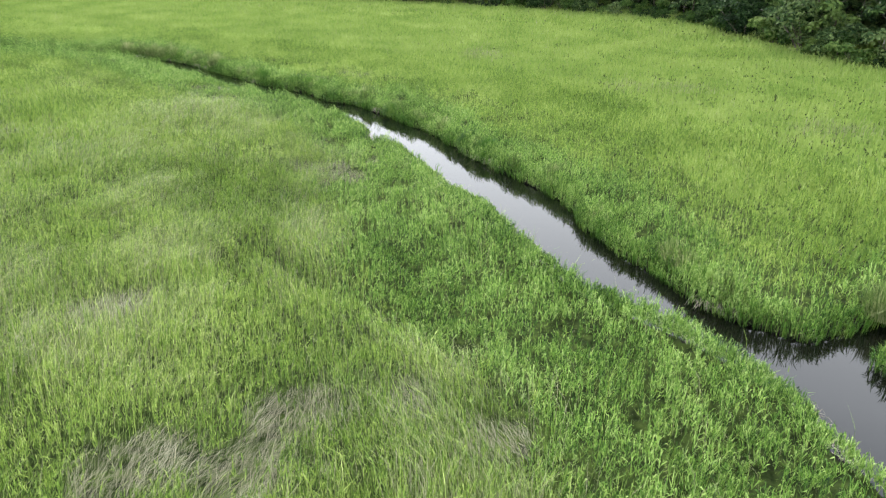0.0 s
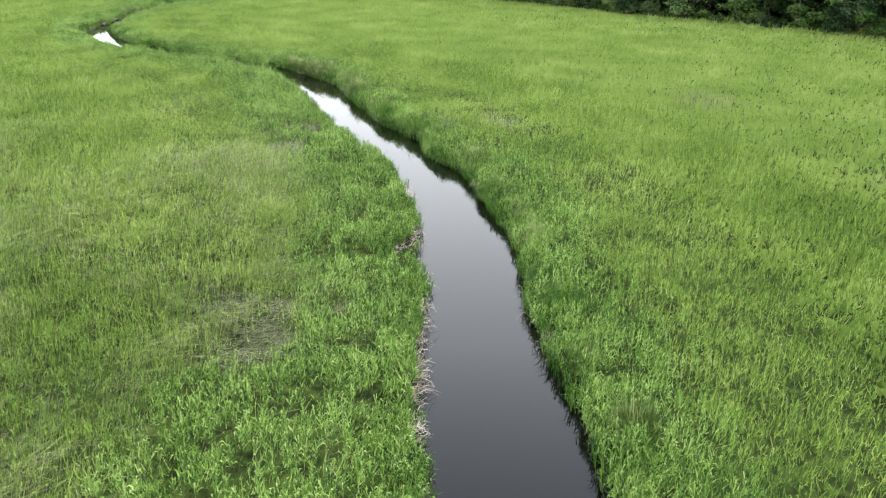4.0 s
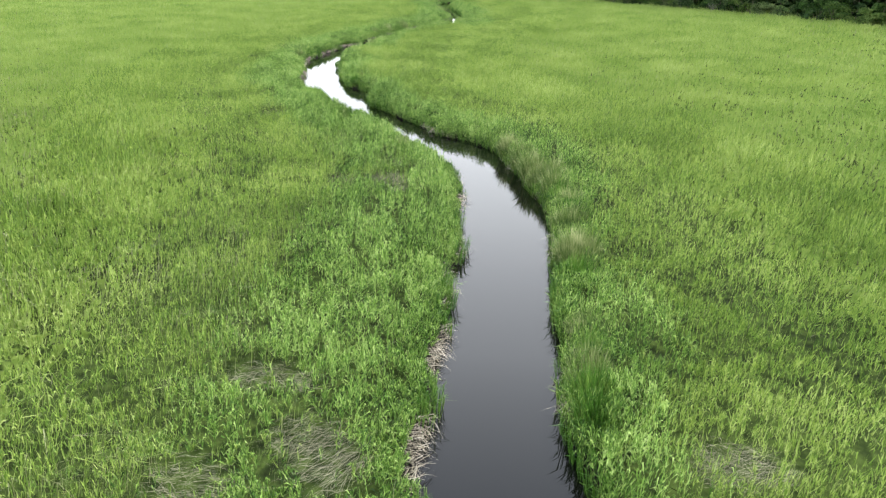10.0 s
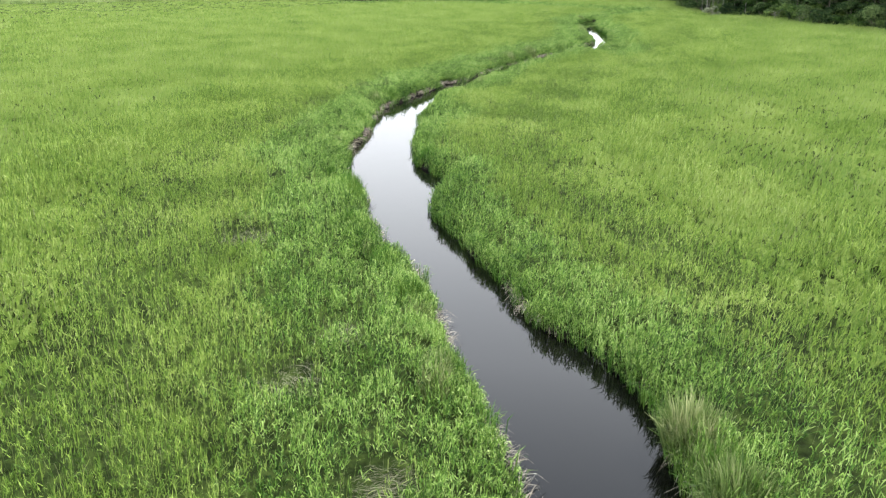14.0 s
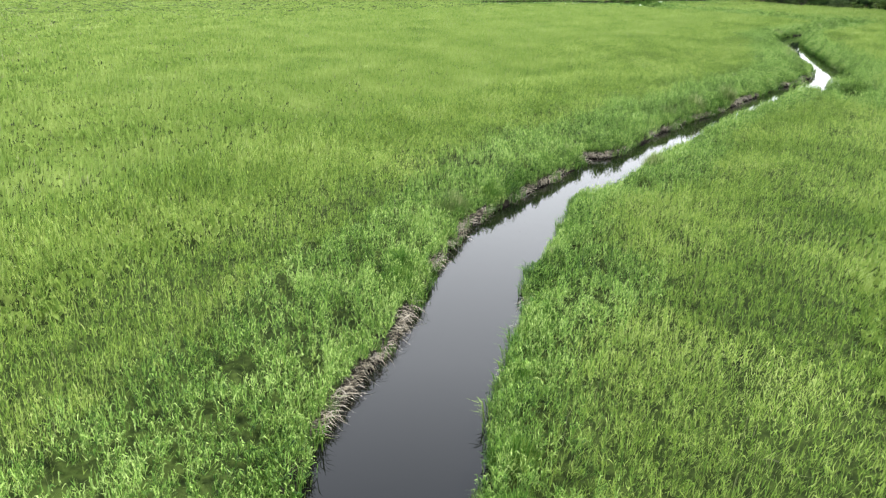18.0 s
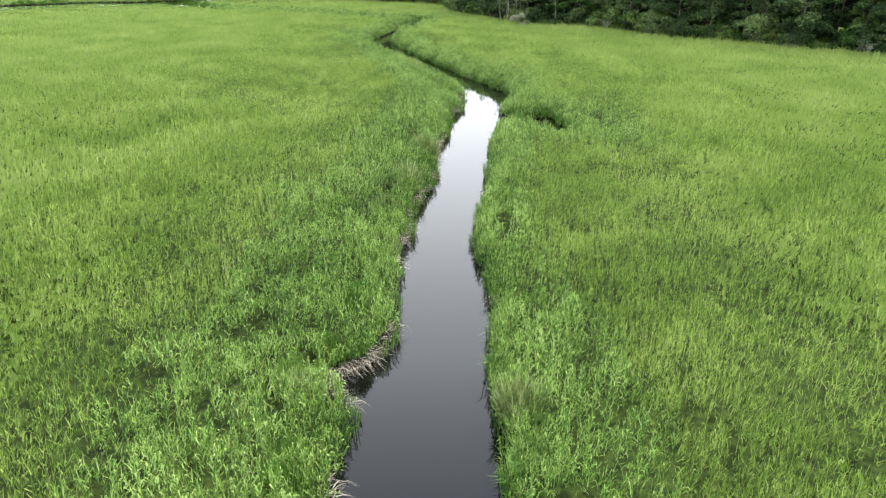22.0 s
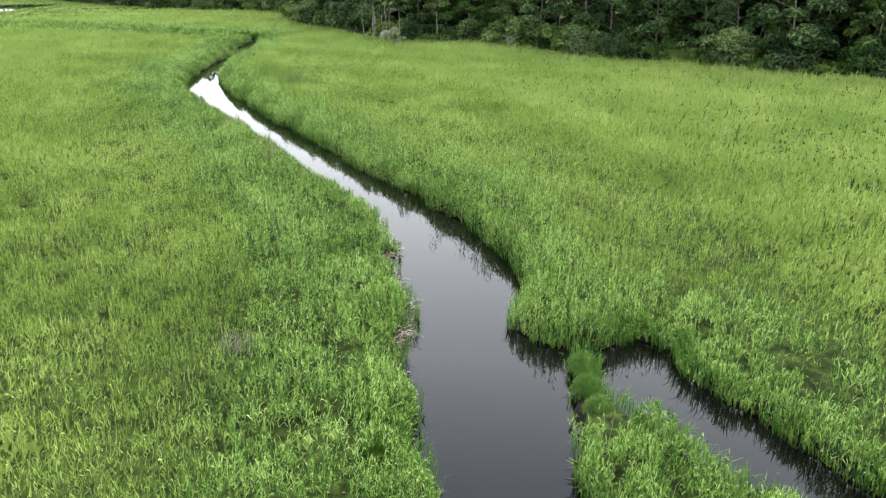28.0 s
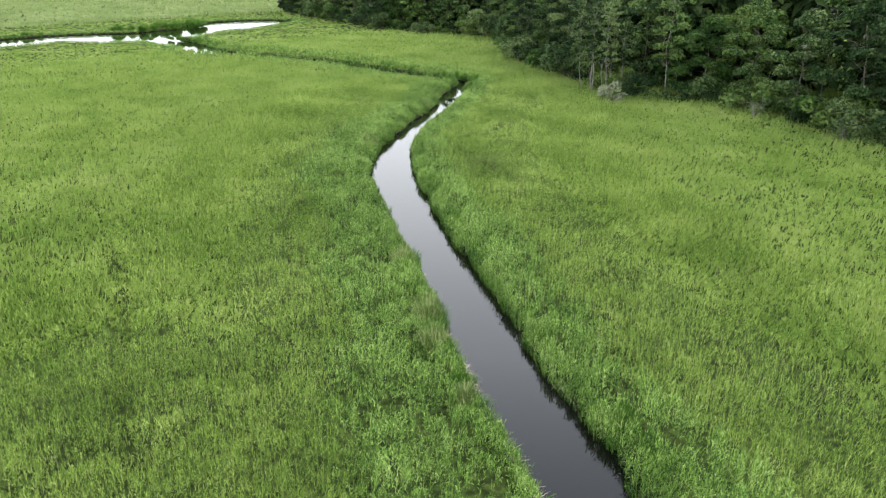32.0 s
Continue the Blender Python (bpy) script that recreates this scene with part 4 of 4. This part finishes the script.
def leaf_cloud(rng, lobes, per_lobe, size):
    """Small folded leaf sprays on the skins of uneven lobes: centre, radius and flatness."""
    out = []
    for c, r, flat in lobes:
        n = int(per_lobe * r * r)
        d = rng.randn(n, 3)
        d /= np.linalg.norm(d, axis=1, keepdims=True)
        d[:, 2] = np.where(d[:, 2] < -0.45, -d[:, 2], d[:, 2])
        rad = r * (0.55 + 0.5 * rng.rand(n, 1) ** 0.6)
        p = np.array(c) + d * rad * np.array([1, 1, flat])
        u = rng.randn(n, 3)
        nrm = d + 0.6 * rng.randn(n, 3) + np.array([0, 0, 0.5])
        nrm /= np.linalg.norm(nrm, axis=1, keepdims=True)
        u -= nrm * (u * nrm).sum(1, keepdims=True)
        u /= np.linalg.norm(u, axis=1, keepdims=True)
        w = np.cross(nrm, u)
        s = size * (0.6 + 0.8 * rng.rand(n, 1))
        out.append(np.stack([p - u * s * 0.6, p + w * s * 0.35 + nrm * s * 0.12, p + u * s * 0.6, p - w * s * 0.35 + nrm * s * 0.12], 1))
    v = np.concatenate(out).reshape(-1, 3)
    return v, np.arange(len(v)).reshape(-1, 4)


def make_tree(seed, height, spread, bare, pale=False, leaf=MAT_LEAF, fine=True):
    """A tree: trunk with limbs, and a crown of leaf sprays in uneven tiers; bare is the height of clear trunk."""
    rng = np.random.RandomState(seed)
    root = new("tree")
    bm = bmesh.new()
    lean = rng.randn(2) * 0.05 * height
    trunk = [Vector((lean[0] * s * s + 0.12 * rng.randn(), lean[1] * s * s + 0.12 * rng.randn(), height * 0.88 * s - 0.3)) for s in np.linspace(0, 1, 7)]
    r0 = 0.004 * height + 0.02 if pale else 0.006 * height + 0.02
    tube(bm, trunk, [r0 * (1.25 - 1.1 * s) for s in np.linspace(0, 1, 7)], 7)
    lobes = []
    tiers = 15
    for k in range(tiers):
        s = bare / height + (1 - bare / height) * (k + 0.5) / tiers
        a = k * 2.4 + rng.rand() * 0.9
        start = trunk[0].lerp(trunk[-1], min(s, 0.98))
        reach = spread * (0.45 + 0.65 * rng.rand()) * (1.15 - 0.9 * abs(s - 0.45))
        end = start + Vector((math.cos(a) * reach, math.sin(a) * reach, height * 0.05 + 0.8 * rng.rand() - 0.2))
        tube(bm, [start, start.lerp(end, 0.5) + Vector((0, 0, 0.25)), end], [r0 * 0.36, r0 * 0.22, r0 * 0.07], 5)
        lobes.append((tuple(end), spread * (0.20 + 0.18 * rng.rand()), 0.45 + 0.25 * rng.rand()))
        lobes.append((tuple(start.lerp(end, 0.5) + Vector((0.4 * rng.randn(), 0.4 * rng.randn(), 0.4 + 0.4 * rng.rand()))), spread * (0.18 + 0.14 * rng.rand()), 0.6))
    lobes.append(((trunk[-1].x, trunk[-1].y, height * 0.95), spread * 0.4, 0.9))
    me = bpy.data.meshes.new("trunk")
    bm.to_mesh(me)
    bm.free()
    for poly in me.polygons:
        poly.use_smooth = True
    me.materials.append(MAT_PALE_BARK if pale else MAT_BARK)
    t = new("trunk", me)
    t.parent = root
    v, f = leaf_cloud(rng, lobes, 230 if fine else 80, 0.27 if fine else 0.46)
    c = new("crown", raw_mesh("crown", v, f, leaf))
    c.parent = root
    return root


def make_shrub(seed, size, leaf, name="shrub"):
    rng = np.random.RandomState(seed)
    root = new(name)
    bm = bmesh.new()
    lobes = []
    for k in range(9):
        a = k * 0.7 + rng.rand()
        end = Vector((math.cos(a) * size * 0.7 * rng.rand(), math.sin(a) * size * 0.7 * rng.rand(), size * (0.2 + 0.65 * rng.rand())))
        tube(bm, [Vector((0.1 * math.cos(a), 0.1 * math.sin(a), -0.1)), end * 0.5 + Vector((0, 0, 0.1)), end], [0.035 * size / 2, 0.025 * size / 2, 0.01], 5)
        lobes.append((tuple(end), size * (0.2 + 0.16 * rng.rand()), 0.65))
    me = bpy.data.meshes.new("branchwork")
    bm.to_mesh(me)
    bm.free()
    me.materials.append(MAT_BARK)
    s = new("branchwork", me)
    s.parent = root
    v, f = leaf_cloud(rng, lobes, 190, 0.26)
    c = new("foliage", raw_mesh("foliage", v, f, leaf))
    c.parent = root
    return root


# the edge of the wood, from the south round to the north-west
EDGE = course([(50, 56, 0), (46, 66, 0), (43, 80, 0), (41, 100, 0), (39, 121, 0), (21, 140.5, 0), (8, 151.5, 0), (-14, 166, 0), (-39, 186, 0), (-58, 197, 0), (-82.5, 207, 0),
               (-103.3, 213.5, 0), (-117.5, 217.5, 0), (-125.5, 222, 0), (-133.5, 227, 0), (-147.3, 228.5, 0), (-155, 231.5, 0), (-162, 237, 0), (-184, 255, 0), (-206, 281, 0), (-236, 284, 0), (-264, 293, 0), (-330, 320, 0)], 1.0)
EDGE_LENGTH = np.concatenate([[0], np.cumsum(np.hypot(*np.diff(EDGE[:, :2], axis=0).T))])


def edge_at(s, behind):
    """A place at that length along the wood's edge, so many metres into the wood."""
    x, y = np.interp(s, EDGE_LENGTH, EDGE[:, 0]), np.interp(s, EDGE_LENGTH, EDGE[:, 1])
    x2, y2 = np.interp(s + 4, EDGE_LENGTH, EDGE[:, 0]), np.interp(s + 4, EDGE_LENGTH, EDGE[:, 1])
    k = math.hypot(x2 - x, y2 - y) + 1e-6
    return x + (y2 - y) / k * behind, y - (x2 - x) / k * behind


def stand(pattern, x, y, scale, turn):
    return copy_thing(pattern, pose(x, y, 0.2, 0, 0, turn) @ Matrix.Scale(scale, 4))


rng = np.random.RandomState(5)
KINDS = [("broad-leaved tree with a dense dark green crown", 14, 3.4, 1.2, False, MAT_LEAF), ("slender pale-barked tree with a high open crown", 15, 2.6, 4.5, True, MAT_LEAF),
         ("wide low-branched tree with heavy dark foliage", 13, 4.0, 0.6, False, MAT_LEAF), ("tall dark green tree at the edge of the wood", 16, 3.2, 2.0, False, MAT_LEAF),
         ("bushy light green tree with leaves down to the grass", 10, 3.6, 0.3, False, MAT_SHRUB), ("full round tree with mid-green leaves", 12.5, 3.6, 0.8, False, MAT_WOOD)]


def plant_row(fine, from_x, to_x, rows):
    """Trees along the wood's edge between two values of x."""
    made = [None] * len(KINDS)
    s = 3.0
    while s < EDGE_LENGTH[-1] - 4:
        s += 4.6 + 2.6 * rng.rand()
        for behind in rows:
            k = rng.choice(6, p=[0.18, 0.08, 0.14, 0.15, 0.22, 0.23])
            x, y = edge_at(s + rng.rand() * 3, behind + rng.rand() * 3.0)
            if not to_x < edge_at(s, 0)[0] <= from_x or (behind < 4 and -158 < x < -148.5):
                continue
            scale, turn = 0.85 + 0.35 * rng.rand(), rng.rand() * 360
            if made[k] is None:
                text, height, spread, bare, pale, leaf = KINDS[k]
                made[k] = tagged(make_tree(11 + k, height, spread, bare, pale, leaf, fine), text, "tree", "trees along the wood's edge")
                made[k].matrix_basis = pose(x, y, 0.2, 0, 0, turn)
            else:
                stand(made[k], x, y, scale, turn)


plant_row(False, 60, -80, (1.5, 7.0))
plant_row(True, -80, -212, (0.3,))
plant_row(False, -80, -212, (6.0,))
plant_row(False, -212, -340, (2.0, 7.5))

# a stand of thin pale trunks that leans out of the wood
birch = tagged(make_tree(41, 12, 1.7, 4.5, True, MAT_WOOD), "thin pale birch trunk with sparse leaves high up", "tree", "thin pale trunks at the wood's edge")
spots_xy = [(-151.5, 226.6), (-152.9, 228.0), (-154.2, 227.4), (-155.4, 229.8), (-150.4, 228.6), (-153.4, 226.6), (-156.4, 228.4), (-152.2, 229.2)]
for k, (x, y) in enumerate(spots_xy):
    if k == 0:
        birch.matrix_basis = pose(x, y, 0.2, 0, 0, 20)
    else:
        stand(birch, x, y, 0.8 + 0.3 * rng.rand(), 70.0 * k)

shrubs = [make_shrub(21, 2.8, MAT_SHRUB), make_shrub(22, 3.8, MAT_WOOD), make_shrub(23, 2.4, MAT_LEAF), make_shrub(24, 2.0, MAT_PALE_LEAF)]
texts = ["leafy green shrub at the foot of the trees", "large spreading shrub with mid-green leaves", "low dark green shrub under the trees", "low shrub with pale grey-green leaves"]
for p, w in zip(shrubs, texts):
    tagged(p, w, "shrub", "shrubs along the wood's edge")
shrubs[3].matrix_basis = pose(-148.6, 222.5, 0.2) @ Matrix.Scale(1.4, 4)
first = [True] * 3
s = 2.0
while s < EDGE_LENGTH[-1] - 4:
    k = rng.choice(3, p=[0.42, 0.38, 0.2])
    x, y = edge_at(s, -1.6 + rng.rand() * 2.4)
    if first[k]:
        shrubs[k].matrix_basis = pose(x, y, 0.2, 0, 0, 0)
        first[k] = False
    else:
        stand(shrubs[k], x, y, 0.7 + 1.1 * rng.rand() ** 1.5, rng.rand() * 360)
    s += 1.9 + 2.2 * rng.rand()


def make_dead_shrub(seed):
    """Grey leafless branches that fork twice."""
    rng = np.random.RandomState(seed)
    bm = bmesh.new()
    for k in range(9):
        a = k * 0.75 + rng.rand()
        end = Vector((math.cos(a) * (0.5 + 0.9 * rng.rand()), math.sin(a) * (0.5 + 0.9 * rng.rand()), 1.4 + 1.5 * rng.rand()))
        mid = end * 0.5 + Vector((0, 0, 0.35))
        tube(bm, [Vector((0.08 * math.cos(a), 0.08 * math.sin(a), -0.1)), mid, end], [0.026, 0.018, 0.007], 5)
        for _ in range(4):
            start = mid.lerp(end, 0.15 + 0.8 * rng.rand())
            tube(bm, [start, start + Vector((0.6 * rng.randn(), 0.6 * rng.randn(), 0.5 * rng.rand()))], [0.012, 0.004], 4)
    me = bpy.data.meshes.new("dead_shrub")
    bm.to_mesh(me)
    bm.free()
    me.materials.append(MAT_PALE_BARK)
    return new("dead_shrub", me)


dead = tagged(make_dead_shrub(61), "leafless grey shrub with forked twigs before the trees", "dead shrub", "dead shrubs at the wood's edge")
dead.matrix_basis = pose(-131.2, 222.6, 0.3)
for x, y, scale, turn in ((-121.0, 216.6, 1.1, 80), (-98.2, 209.6, 1.1, 20), (-88.6, 206.2, 0.9, 140)):
    stand(dead, x, y, scale, turn)


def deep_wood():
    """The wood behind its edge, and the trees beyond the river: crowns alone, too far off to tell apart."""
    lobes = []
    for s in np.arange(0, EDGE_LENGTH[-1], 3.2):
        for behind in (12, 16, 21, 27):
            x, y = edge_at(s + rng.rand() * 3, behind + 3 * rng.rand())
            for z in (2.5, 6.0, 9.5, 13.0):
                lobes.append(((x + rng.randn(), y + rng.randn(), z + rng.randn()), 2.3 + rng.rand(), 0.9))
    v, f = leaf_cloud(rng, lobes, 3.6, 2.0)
    return raw_mesh("deep_wood", v, f, MAT_WOOD_SHADE)


def far_wood():
    """The line of trees beyond the river."""
    lobes = []
    for x in np.arange(-700, -325, 4.0):
        y = 372 - 0.22 * (x + 330) + 14 * rng.rand()
        for z in (1.2, 3.4, 5.8):
            lobes.append(((x + 2 * rng.randn(), y, z + rng.randn()), 3 + rng.rand(), 0.9))
    v, f = leaf_cloud(rng, lobes, 7, 1.6)
    return raw_mesh("far_wood", v, f, MAT_WOOD)


tagged(new("deep_wood", deep_wood()), "crowns of the wood behind its edge, coloured dark for its shade", "wood", kind="stuff")
tagged(new("far_wood", far_wood()), "hazy line of trees beyond the river", "wood", kind="stuff")
